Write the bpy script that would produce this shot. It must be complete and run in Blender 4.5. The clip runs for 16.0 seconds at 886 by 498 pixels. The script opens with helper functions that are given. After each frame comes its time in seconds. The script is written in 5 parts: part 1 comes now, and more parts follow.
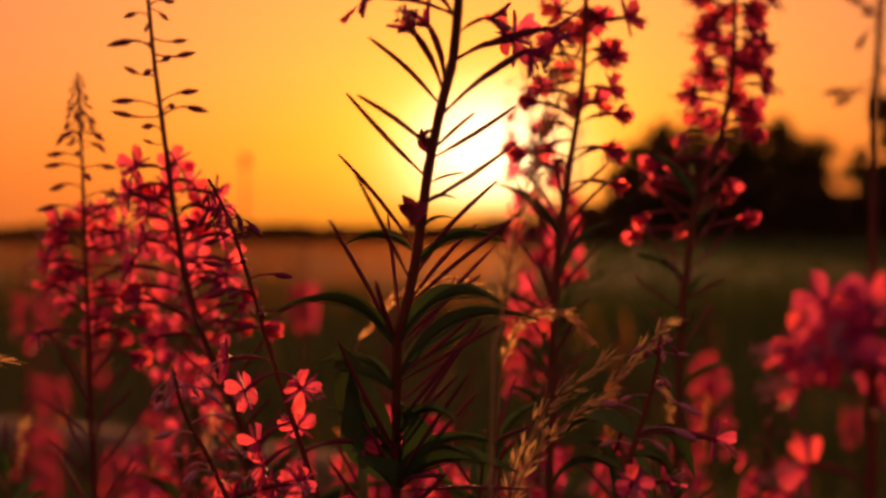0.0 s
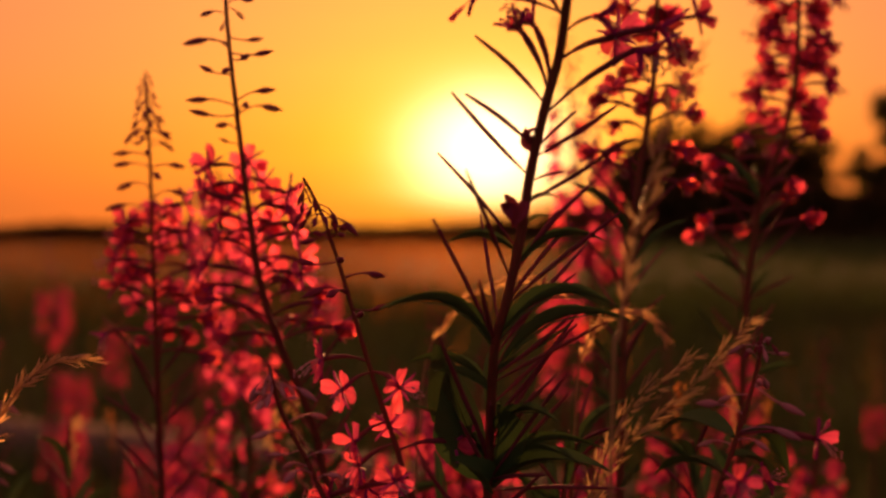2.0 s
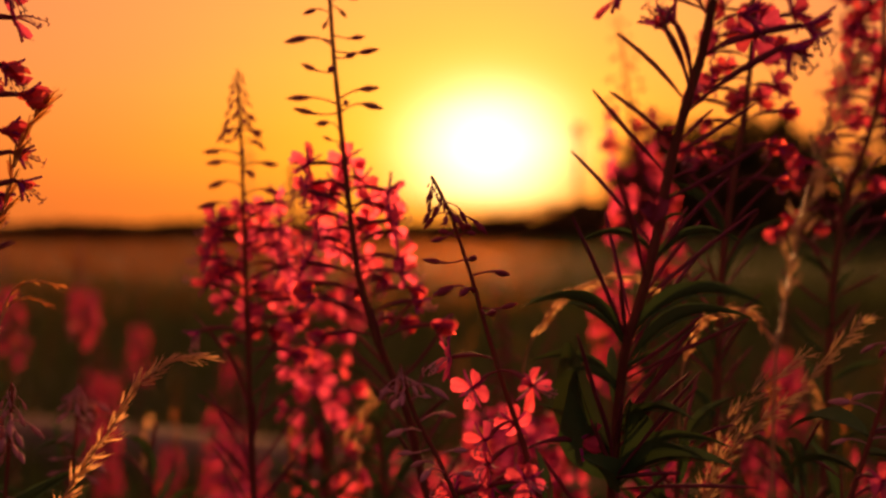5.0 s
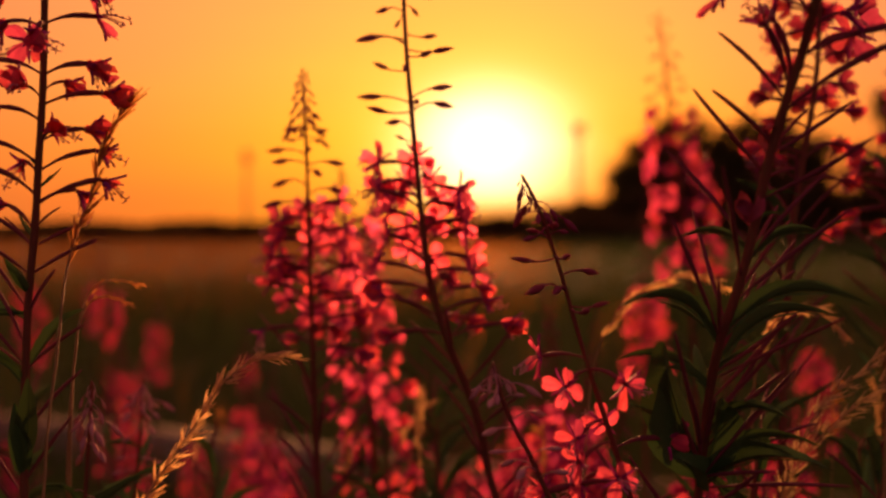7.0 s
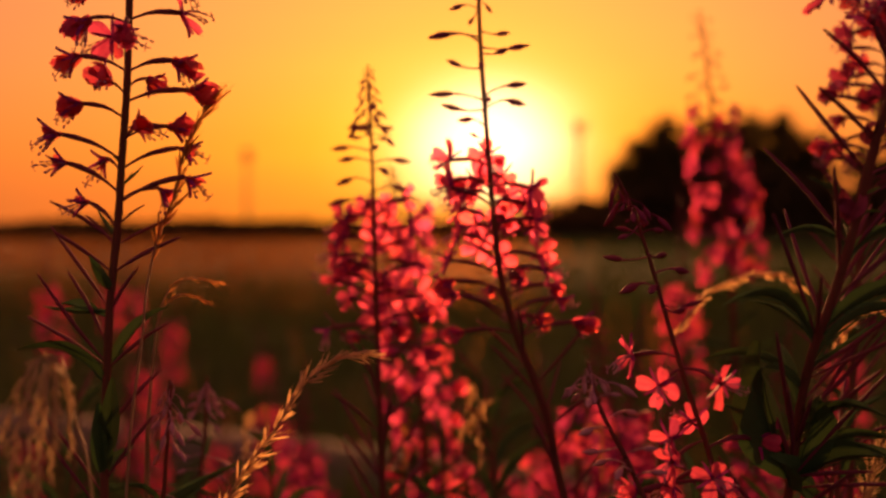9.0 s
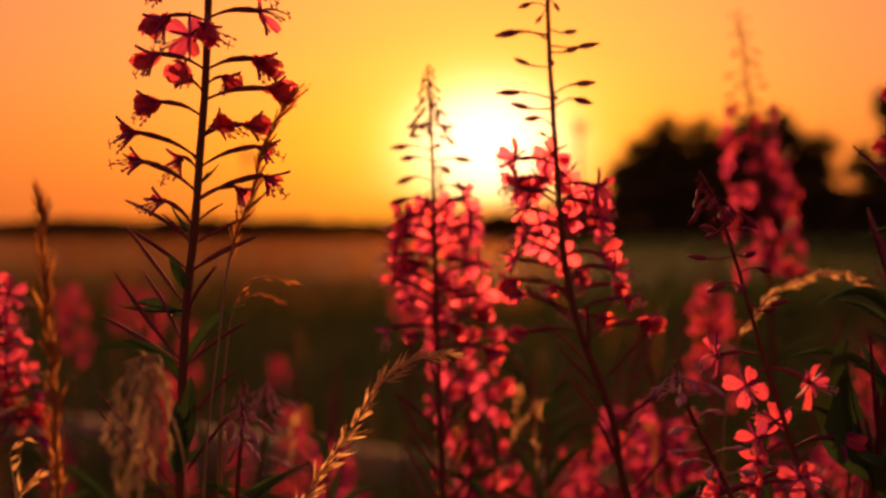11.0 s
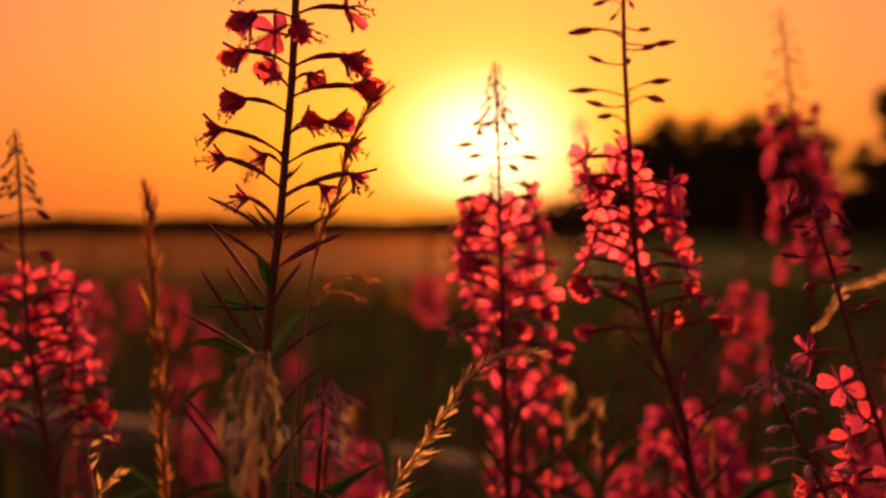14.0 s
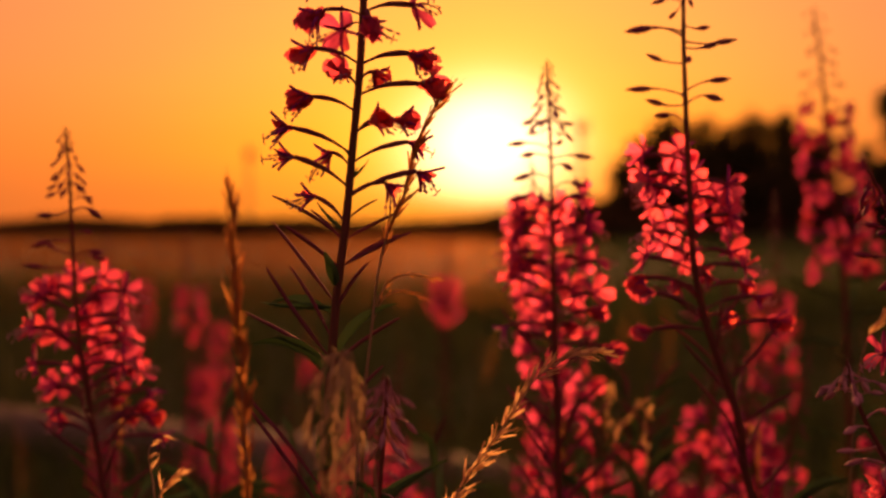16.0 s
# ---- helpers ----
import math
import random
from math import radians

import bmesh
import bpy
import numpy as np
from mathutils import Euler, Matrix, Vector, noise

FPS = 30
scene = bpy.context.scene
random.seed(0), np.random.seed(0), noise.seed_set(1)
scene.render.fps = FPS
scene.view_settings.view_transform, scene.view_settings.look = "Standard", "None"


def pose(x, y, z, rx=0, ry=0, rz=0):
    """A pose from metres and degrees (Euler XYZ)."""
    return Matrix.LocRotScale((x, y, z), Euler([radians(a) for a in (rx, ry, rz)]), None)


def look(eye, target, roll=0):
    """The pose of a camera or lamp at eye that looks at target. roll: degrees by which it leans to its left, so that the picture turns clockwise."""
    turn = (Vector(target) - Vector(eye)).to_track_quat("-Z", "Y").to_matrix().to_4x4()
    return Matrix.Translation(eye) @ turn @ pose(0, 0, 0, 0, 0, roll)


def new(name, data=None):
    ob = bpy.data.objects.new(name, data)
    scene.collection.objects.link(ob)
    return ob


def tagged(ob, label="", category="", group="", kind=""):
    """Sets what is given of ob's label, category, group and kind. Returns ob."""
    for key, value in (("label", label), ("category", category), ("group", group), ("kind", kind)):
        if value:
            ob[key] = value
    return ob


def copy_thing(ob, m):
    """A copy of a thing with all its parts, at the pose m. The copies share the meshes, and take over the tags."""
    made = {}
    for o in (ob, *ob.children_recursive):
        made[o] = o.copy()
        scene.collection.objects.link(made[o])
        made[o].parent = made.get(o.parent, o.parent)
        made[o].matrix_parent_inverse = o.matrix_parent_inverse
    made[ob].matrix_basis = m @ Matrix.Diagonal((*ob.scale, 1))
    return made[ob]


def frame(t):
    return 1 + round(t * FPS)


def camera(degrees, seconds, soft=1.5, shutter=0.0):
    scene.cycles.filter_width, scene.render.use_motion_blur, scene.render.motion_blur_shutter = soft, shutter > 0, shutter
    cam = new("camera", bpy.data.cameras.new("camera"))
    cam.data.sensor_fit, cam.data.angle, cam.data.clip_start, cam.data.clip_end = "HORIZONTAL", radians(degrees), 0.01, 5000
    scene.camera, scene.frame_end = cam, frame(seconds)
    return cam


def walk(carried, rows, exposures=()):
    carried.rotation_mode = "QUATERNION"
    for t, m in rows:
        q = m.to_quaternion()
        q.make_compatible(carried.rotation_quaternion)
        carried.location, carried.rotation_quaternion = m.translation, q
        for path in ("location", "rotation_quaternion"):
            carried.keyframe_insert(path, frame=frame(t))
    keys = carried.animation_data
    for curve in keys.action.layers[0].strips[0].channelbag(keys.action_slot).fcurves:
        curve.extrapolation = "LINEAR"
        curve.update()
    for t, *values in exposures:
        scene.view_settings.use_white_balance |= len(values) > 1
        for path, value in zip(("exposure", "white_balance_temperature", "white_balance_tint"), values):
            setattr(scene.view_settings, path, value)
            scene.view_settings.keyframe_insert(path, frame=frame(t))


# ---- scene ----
cam = camera(42.0, 16.0, soft=2.6)
cam.data.dof.use_dof = True
cam.data.dof.focus_distance = 0.52
cam.data.dof.aperture_fstop = 4.9
cam.data.dof.aperture_blades = 7
# seconds, place in metres, pitch, roll, yaw
ROWS = [
    (0.0, 0.0000, -0.0000, 1.1500, -1.021, 0.086, -0.026),
    (0.5, -0.0114, 0.0003, 1.1500, -1.033, 0.096, -0.036),
    (1.0, -0.0221, 0.0006, 1.1500, -1.038, 0.087, -0.035),
    (1.5, -0.0322, 0.0010, 1.1499, -1.051, 0.076, -0.025),
    (2.0, -0.0414, 0.0013, 1.1499, -1.052, 0.068, -0.012),
    (2.5, -0.0502, 0.0016, 1.1498, -1.055, 0.052, -0.001),
    (3.0, -0.0591, 0.0017, 1.1497, -1.062, 0.041, 0.011),
    (3.5, -0.0680, 0.0019, 1.1497, -1.073, 0.038, 0.018),
    (4.0, -0.0771, 0.0019, 1.1498, -1.087, 0.046, 0.021),
    (4.5, -0.0870, 0.0020, 1.1499, -1.111, 0.058, 0.013),
    (7.0, -0.1365, 0.0019, 1.1496, -1.156, 0.071, -0.004),
    (7.5, -0.1461, 0.0025, 1.1496, -1.179, 0.064, -0.003),
    (8.0, -0.1560, 0.0035, 1.1496, -1.195, 0.046, -0.002),
    (8.5, -0.1665, 0.0045, 1.1495, -1.221, 0.029, -0.006),
    (9.0, -0.1763, 0.0053, 1.1495, -1.232, 0.021, -0.007),
    (11.5, -0.2199, 0.0079, 1.1491, -1.266, 0.006, -0.008),
    (12.0, -0.2259, 0.0080, 1.1491, -1.289, -0.020, -0.008),
    (12.5, -0.2316, 0.0080, 1.1491, -1.301, -0.042, -0.021),
    (13.0, -0.2378, 0.0082, 1.1490, -1.319, -0.052, -0.028),
    (13.5, -0.2449, 0.0084, 1.1490, -1.322, -0.064, -0.022),
    (14.0, -0.2524, 0.0090, 1.1488, -1.327, -0.076, -0.006),
    (14.5, -0.2604, 0.0097, 1.1487, -1.319, -0.096, 0.007),
    (15.0, -0.2680, 0.0104, 1.1484, -1.304, -0.125, 0.030),
    (15.5, -0.2755, 0.0112, 1.1481, -1.298, -0.143, 0.048),
    (16.0, -0.2827, 0.0120, 1.1478, -1.286, -0.155, 0.052),
]
walk(cam, [(t, pose(x, y, z, 90 + pitch, roll, yaw)) for t, x, y, z, pitch, roll, yaw in ROWS], [(0.0, 0.75, 6950, 11.5), (16.0, 0.75, 6950, 11.5)])

# ---- sky and sun ----
SUN = Vector((0.0425, 0.9977, 0.0570)).normalized()
world = bpy.data.worlds.new("sunset_sky")
scene.world = world
world.use_nodes = True
wn, wl = world.node_tree.nodes, world.node_tree.links
wn.clear()
w_out = wn.new("ShaderNodeOutputWorld")
sky = wn.new("ShaderNodeTexSky")
sky.sky_type, sky.sun_disc = "NISHITA", False
sky.sun_elevation, sky.sun_rotation = math.asin(SUN.z), math.atan2(SUN.x, SUN.y)
sky.air_density, sky.dust_density, sky.ozone_density = 1.6, 4.0, 1.0
bg_sky = wn.new("ShaderNodeBackground")
bg_sky.inputs["Strength"].default_value = 0.03
wl.new(sky.outputs[0], bg_sky.inputs["Color"])
# haze glow: a bright core round the sun and a broad warm glow, a little to its left, each falling off with the angle
coords = wn.new("ShaderNodeTexCoord")
streaks = wn.new("ShaderNodeMapping")
streaks.inputs["Scale"].default_value = (3.0, 3.0, 26.0)
streaks.inputs["Rotation"].default_value = (0.0, 0.12, 0.0)
wl.new(coords.outputs["Generated"], streaks.inputs[0])
haze = wn.new("ShaderNodeTexNoise")
haze.inputs["Scale"].default_value, haze.inputs["Detail"].default_value = 1.6, 3.0
wl.new(streaks.outputs[0], haze.inputs["Vector"])


def vector_step(operation, a, b=None):
    node = wn.new("ShaderNodeVectorMath")
    node.operation = operation
    wl.new(a, node.inputs[0])
    if b is not None:
        node.inputs[1].default_value = b
    return node


def glow_round(way, steps, strength, uneven, flat=None):
    if flat:
        # lies flat along the horizon, like haze
        off = vector_step("SUBTRACT", coords.outputs["Generated"], way)
        arc = vector_step("LENGTH", vector_step("MULTIPLY", off.outputs["Vector"], flat).outputs["Vector"])
        angle = arc.outputs["Value"]
    else:
        dot = vector_step("DOT_PRODUCT", coords.outputs["Generated"], way)
        arc = wn.new("ShaderNodeMath")
        arc.operation = "ARCCOSINE"
        wl.new(dot.outputs["Value"], arc.inputs[0])
        angle = arc.outputs[0]
    wob = wn.new("ShaderNodeMath")
    wob.operation = "MULTIPLY_ADD"
    wob.inputs[1].default_value = uneven
    wl.new(haze.outputs["Fac"], wob.inputs[0])
    wl.new(angle, wob.inputs[2])
    span = wn.new("ShaderNodeMapRange")
    span.inputs["From Min"].default_value, span.inputs["From Max"].default_value = uneven * 0.5, radians(180)
    wl.new(wob.outputs[0], span.inputs["Value"])
    ramp = wn.new("ShaderNodeValToRGB")
    while len(ramp.color_ramp.elements) < len(steps):
        ramp.color_ramp.elements.new(0.5)
    for e, (deg, c) in zip(ramp.color_ramp.elements, steps):
        e.position, e.color = deg / 180, (*c, 1)
    wl.new(span.outputs[0], ramp.inputs[0])
    bg = wn.new("ShaderNodeBackground")
    bg.inputs["Strength"].default_value = strength
    wl.new(ramp.outputs["Color"], bg.inputs["Color"])
    return bg, ramp


CORE = [(0.0, (0.20, 0.185, 0.145)), (1.4, (0.13, 0.124, 0.098)), (2.5, (0.074, 0.080, 0.064)), (3.5, (0.024, 0.042, 0.030)), (4.5, (0.005, 0.0140, 0.0075)), (5.8, (0.001, 0.0040, 0.0016)), (7.6, (0.0, 0.0006, 0.0002)), (10.0, (0.0, 0.0, 0.0))]
BROAD = [(0.0, (0.070, 0.0240, 0.0034)), (4.5, (0.069, 0.0204, 0.0032)), (9, (0.068, 0.0167, 0.0033)), (14, (0.064, 0.0142, 0.0036)), (20, (0.054, 0.0124, 0.0038)), (30, (0.045, 0.0095, 0.0040)), (60, (0.028, 0.0074, 0.0065)), (110, (0.0200, 0.0070, 0.0105)), (180, (0.0165, 0.0074, 0.0125))]
bg_core, core_ramp = glow_round((SUN + Vector((-0.004, 0, 0.008))).normalized(), CORE, 8.5, 0.014, (0.88, 1.0, 1.15))
bg_glow, broad_ramp = glow_round(Vector((-0.045, 0.999, 0.005)).normalized(), BROAD, 8.5, 0.10)
# the haze bank along the horizon dims the core
split = wn.new("ShaderNodeSeparateXYZ")
wl.new(coords.outputs["Generated"], split.inputs[0])
bank = wn.new("ShaderNodeMapRange")
bank.interpolation_type = "SMOOTHSTEP"
bank.inputs["From Min"].default_value, bank.inputs["From Max"].default_value = 0.004, 0.030
bank.inputs["To Min"].default_value, bank.inputs["To Max"].default_value = 0.02, 8.5
wl.new(split.outputs["Z"], bank.inputs["Value"])
wl.new(bank.outputs[0], bg_core.inputs["Strength"])
# low air takes the blue out of the light
low_air = wn.new("ShaderNodeValToRGB")
low_air.color_ramp.elements[0].position, low_air.color_ramp.elements[0].color = 0.0, (1.0, 0.98, 0.56, 1)
low_air.color_ramp.elements[1].position, low_air.color_ramp.elements[1].color = 0.13, (1.0, 1.0, 1.0, 1)
wl.new(split.outputs["Z"], low_air.inputs[0])
for ramp, bg in ((core_ramp, bg_core), (broad_ramp, bg_glow)):
    tint = wn.new("ShaderNodeMixRGB")
    tint.blend_type = "MULTIPLY"
    tint.inputs[0].default_value = 1.0
    wl.new(ramp.outputs["Color"], tint.inputs[1])
    wl.new(low_air.outputs["Color"], tint.inputs[2])
    wl.new(tint.outputs[0], bg.inputs["Color"])
both = wn.new("ShaderNodeAddShader")
wl.new(bg_core.outputs[0], both.inputs[0])
wl.new(bg_glow.outputs[0], both.inputs[1])
add = wn.new("ShaderNodeAddShader")
wl.new(bg_sky.outputs[0], add.inputs[0])
wl.new(both.outputs[0], add.inputs[1])
wl.new(add.outputs[0], w_out.inputs["Surface"])

sun = new("sun", bpy.data.lights.new("sun", "SUN"))
sun.data.energy, sun.data.angle, sun.data.color = 5.2, radians(2.0), (1.0, 0.40, 0.14)
sun.matrix_world = look(SUN * 50, (0, 0, 0))

# ---- materials ----
def material(name, colours, scale=60.0, rough=0.6, through_light=0.0, through_colour=None, spec=0.3, bump=0.0, vary=0.25, stretch=(1, 1, 1), forward=0.0):
    """A procedural surface: two scales of noise between the colours, variation from piece to piece, fine relief, light that shines through."""
    m = bpy.data.materials.new(name)
    m.use_nodes = True
    n, l = m.node_tree.nodes, m.node_tree.links
    n.clear()
    out = n.new("ShaderNodeOutputMaterial")
    tc = n.new("ShaderNodeTexCoord")
    mp = n.new("ShaderNodeMapping")
    mp.inputs["Scale"].default_value = stretch
    l.new(tc.outputs["Object"], mp.inputs[0])
    fine, coarse = n.new("ShaderNodeTexNoise"), n.new("ShaderNodeTexNoise")
    fine.inputs["Scale"].default_value, coarse.inputs["Scale"].default_value = scale * 6, scale
    fine.inputs["Detail"].default_value = 4
    for x in (fine, coarse):
        l.new(mp.outputs[0], x.inputs["Vector"])
    mixf = n.new("ShaderNodeMath")
    mixf.operation = "MULTIPLY_ADD"
    mixf.inputs[1].default_value = 0.4
    l.new(fine.outputs["Fac"], mixf.inputs[0])
    sc = n.new("ShaderNodeMath")
    sc.operation = "MULTIPLY"
    sc.inputs[1].default_value = 0.6
    l.new(coarse.outputs["Fac"], sc.inputs[0])
    l.new(sc.outputs[0], mixf.inputs[2])
    ramp = n.new("ShaderNodeValToRGB")
    while len(ramp.color_ramp.elements) < len(colours):
        ramp.color_ramp.elements.new(0.5)
    for i, (e, c) in enumerate(zip(ramp.color_ramp.elements, colours)):
        e.position, e.color = 0.3 + 0.4 * i / max(1, len(colours) - 1), (*c, 1)
    l.new(mixf.outputs[0], ramp.inputs[0])
    info = n.new("ShaderNodeObjectInfo")
    geo = n.new("ShaderNodeNewGeometry")
    rnd = n.new("ShaderNodeMath")
    rnd.operation = "ADD"
    l.new(info.outputs["Random"], rnd.inputs[0])
    l.new(geo.outputs["Random Per Island"], rnd.inputs[1])
    val = n.new("ShaderNodeMapRange")
    val.inputs["From Max"].default_value = 2.0
    val.inputs["To Min"].default_value, val.inputs["To Max"].default_value = 1 - vary, 1 + vary
    l.new(rnd.outputs[0], val.inputs["Value"])
    hue = n.new("ShaderNodeMapRange")
    hue.inputs["From Max"].default_value = 2.0
    hue.inputs["To Min"].default_value, hue.inputs["To Max"].default_value = 0.5 - vary * 0.08, 0.5 + vary * 0.08
    l.new(rnd.outputs[0], hue.inputs["Value"])
    hsv = n.new("ShaderNodeHueSaturation")
    l.new(ramp.outputs["Color"], hsv.inputs["Color"])
    l.new(val.outputs[0], hsv.inputs["Value"])
    l.new(hue.outputs[0], hsv.inputs["Hue"])
    p = n.new("ShaderNodeBsdfPrincipled")
    p.inputs["Roughness"].default_value = rough
    p.inputs["Specular IOR Level"].default_value = spec
    l.new(hsv.outputs["Color"], p.inputs["Base Color"])
    if bump:
        b = n.new("ShaderNodeBump")
        b.inputs["Strength"].default_value, b.inputs["Distance"].default_value = bump, 0.0006
        l.new(fine.outputs["Fac"], b.inputs["Height"])
        l.new(b.outputs[0], p.inputs["Normal"])
    last = p
    if through_light:
        tr = n.new("ShaderNodeBsdfTranslucent")
        if through_colour:
            tint = n.new("ShaderNodeMixRGB")
            tint.blend_type = "MULTIPLY"
            tint.inputs[0].default_value = 1.0
            tint.inputs[2].default_value = (*through_colour, 1)
            l.new(hsv.outputs["Color"], tint.inputs[1])
            l.new(tint.outputs[0], tr.inputs["Color"])
        else:
            l.new(hsv.outputs["Color"], tr.inputs["Color"])
        glow = tr
        if forward:
            # thin tissue sends most of the light on in the way it came
            ahead = n.new("ShaderNodeBsdfRefraction")
            ahead.inputs["Roughness"].default_value, ahead.inputs["IOR"].default_value = 0.85, 1.25
            source = tint.outputs[0] if through_colour else hsv.outputs["Color"]
            l.new(source, ahead.inputs["Color"])
            glow = n.new("ShaderNodeMixShader")
            glow.inputs[0].default_value = forward
            l.new(tr.outputs[0], glow.inputs[1])
            l.new(ahead.outputs[0], glow.inputs[2])
        mx = n.new("ShaderNodeMixShader")
        mx.inputs[0].default_value = through_light
        l.new(p.outputs[0], mx.inputs[1])
        l.new(glow.outputs[0], mx.inputs[2])
        last = mx
    l.new(last.outputs[0], out.inputs["Surface"])
    return m


PETAL = material("petal", [(0.52, 0.042, 0.125), (0.72, 0.085, 0.18), (0.82, 0.135, 0.23)], 90, 0.7, 0.5, None, 0.04, 0.3, 0.42, (1, 4, 1), 0.06)
# same petals as above, darkened in two steps to stand in for shade further back
MID = material("half_dimmed_petal", [(0.40, 0.032, 0.10), (0.55, 0.06, 0.155), (0.64, 0.09, 0.19)], 90, 0.7, 0.45, None, 0.04, 0, 0.45, (1, 1, 1), 0.1)
DIM_PETAL = material("dimmed_petal", [(0.28, 0.022, 0.06), (0.40, 0.04, 0.09), (0.48, 0.06, 0.115)], 90, 0.7, 0.45, None, 0.04, 0, 0.4, (1, 1, 1), 0.1)
FADED = material("faded_petal", [(0.42, 0.03, 0.065), (0.57, 0.06, 0.095), (0.66, 0.09, 0.12)], 120, 0.7, 0.5, None, 0.05, 0.3, 0.4, (1, 1, 1), 0.1)
# petal colour lowered for the right-hand spikes, in place of weaker light there
DUSK = material("shade_toned_petal", [(0.34, 0.028, 0.07), (0.47, 0.05, 0.10), (0.56, 0.078, 0.13)], 110, 0.7, 0.42, None, 0.05, 0.3, 0.45, (1, 1, 1), 0.05)
SEPAL = material("sepal", [(0.22, 0.02, 0.12), (0.38, 0.04, 0.2)], 140, 0.7, 0.25, None, 0.06, 0.2, 0.25)
STAMEN = material("stamen", [(0.5, 0.2, 0.3), (0.6, 0.35, 0.3)], 300, 0.8, 0.3, None, 0.04)
STEM = material("red_stem", [(0.08, 0.036, 0.018), (0.14, 0.038, 0.024), (0.115, 0.065, 0.025)], 40, 0.75, 0, None, 0.06, 0.4, 0.15, (3, 3, 0.4))
BUD = material("bud", [(0.12, 0.02, 0.035), (0.24, 0.035, 0.07), (0.18, 0.06, 0.045)], 160, 0.8, 0.1, None, 0.05, 0.2, 0.3)
MAUVE = material("mauve_bud", [(0.32, 0.12, 0.13), (0.44, 0.19, 0.21), (0.42, 0.23, 0.19)], 160, 0.8, 0.15, None, 0.05, 0.2, 0.3)
POD = material("seed_pod", [(0.13, 0.04, 0.035), (0.22, 0.046, 0.06), (0.17, 0.08, 0.042)], 70, 0.8, 0.1, None, 0.05, 0.4, 0.25, (0.5, 4, 4))
LEAF = material("leaf", [(0.035, 0.08, 0.022), (0.06, 0.12, 0.032), (0.09, 0.145, 0.04)], 45, 0.72, 0.11, None, 0.12, 0.4, 0.25, (1, 3, 1))
BROWN = material("brown_husk", [(0.28, 0.105, 0.03), (0.44, 0.19, 0.055), (0.54, 0.27, 0.085)], 120, 0.7, 0.6, None, 0.1, 0.3, 0.25)
PALE = material("pale_grass", [(0.35, 0.23, 0.11), (0.47, 0.33, 0.165), (0.56, 0.41, 0.22)], 120, 0.7, 0.45, None, 0.1, 0.3, 0.2)
DRY = material("dry_grass", [(0.52, 0.32, 0.14), (0.68, 0.46, 0.22), (0.78, 0.58, 0.32)], 120, 0.6, 0.7, None, 0.3, 0.3, 0.25, (1, 4, 1))
STRAW = material("straw_stalk", [(0.26, 0.15, 0.05), (0.4, 0.24, 0.09)], 60, 0.5, 0.15, None, 0.4, 0.3, 0.2, (3, 3, 0.5))
BARK = material("bark", [(0.05, 0.035, 0.025), (0.1, 0.07, 0.05)], 2, 0.9, 0, None, 0.1, 0.6, 0.2, (3, 3, 0.6))
FOLIAGE = material("foliage", [(0.05, 0.05, 0.014), (0.085, 0.075, 0.022), (0.12, 0.095, 0.026)], 0.6, 0.7, 0.4, None, 0.0, 0, 0.3)
HEDGE = material("far_hedge", [(0.10, 0.08, 0.028), (0.19, 0.135, 0.045)], 0.5, 0.8, 0.6, None, 0.0, 0, 0.3, (1, 1, 1), 0.4)
SOIL = material("meadow_soil", [(0.022, 0.039, 0.011), (0.045, 0.061, 0.018), (0.075, 0.083, 0.027)], 0.8, 0.95, 0, None, 0.05, 0.5, 0.1)
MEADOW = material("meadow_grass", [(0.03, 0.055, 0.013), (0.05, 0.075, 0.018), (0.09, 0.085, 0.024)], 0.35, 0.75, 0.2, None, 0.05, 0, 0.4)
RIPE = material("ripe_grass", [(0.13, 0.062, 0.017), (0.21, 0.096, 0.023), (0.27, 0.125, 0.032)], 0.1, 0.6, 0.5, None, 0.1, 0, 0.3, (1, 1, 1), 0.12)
CONCRETE = material("weathered_concrete", [(0.128, 0.084, 0.056), (0.188, 0.132, 0.092), (0.24, 0.176, 0.128)], 4, 0.9, 0, None, 0.05, 0.6, 0.1)
STEEL = material("grey_mast_steel", [(0.1, 0.1, 0.1), (0.16, 0.16, 0.16)], 2, 0.5, 0, None, 0.4, 0.2, 0.1)


# ---- building helpers ----
def tube(bm, pts, radii, sides=6, mat=0):
    """A round tapered tube along the points."""
    pts = [Vector(p) for p in pts]
    rings = []
    side = None
    for i, p in enumerate(pts):
        d = (pts[min(i + 1, len(pts) - 1)] - pts[max(i - 1, 0)]).normalized()
        if side is None:
            side = d.orthogonal().normalized()
        side = (side - d * side.dot(d)).normalized()
        up = d.cross(side)
        r = radii[i] if hasattr(radii, "__len__") else radii
        rings.append([bm.verts.new(p + (side * math.cos(a) + up * math.sin(a)) * r) for a in [2 * math.pi * k / sides for k in range(sides)]])
    for a, b in zip(rings, rings[1:]):
        for k in range(sides):
            f = bm.faces.new((a[k], a[(k + 1) % sides], b[(k + 1) % sides], b[k]))
            f.material_index, f.smooth = mat, True
    for ring in (list(reversed(rings[0])), rings[-1]):
        f = bm.faces.new(ring)
        f.material_index, f.smooth = mat, True


def ribbon(bm, rows, mat=0):
    """A smooth sheet through rows of points."""
    vs = [[bm.verts.new(p) for p in row] for row in rows]
    for a, b in zip(vs, vs[1:]):
        for k in range(len(a) - 1):
            f = bm.faces.new((a[k], a[k + 1], b[k + 1], b[k]))
            f.material_index, f.smooth = mat, True


def mesh_of(name, bm, *mats):
    me = bpy.data.meshes.new(name)
    bm.to_mesh(me)
    bm.free()
    for m in mats:
        me.materials.append(m)
    return me


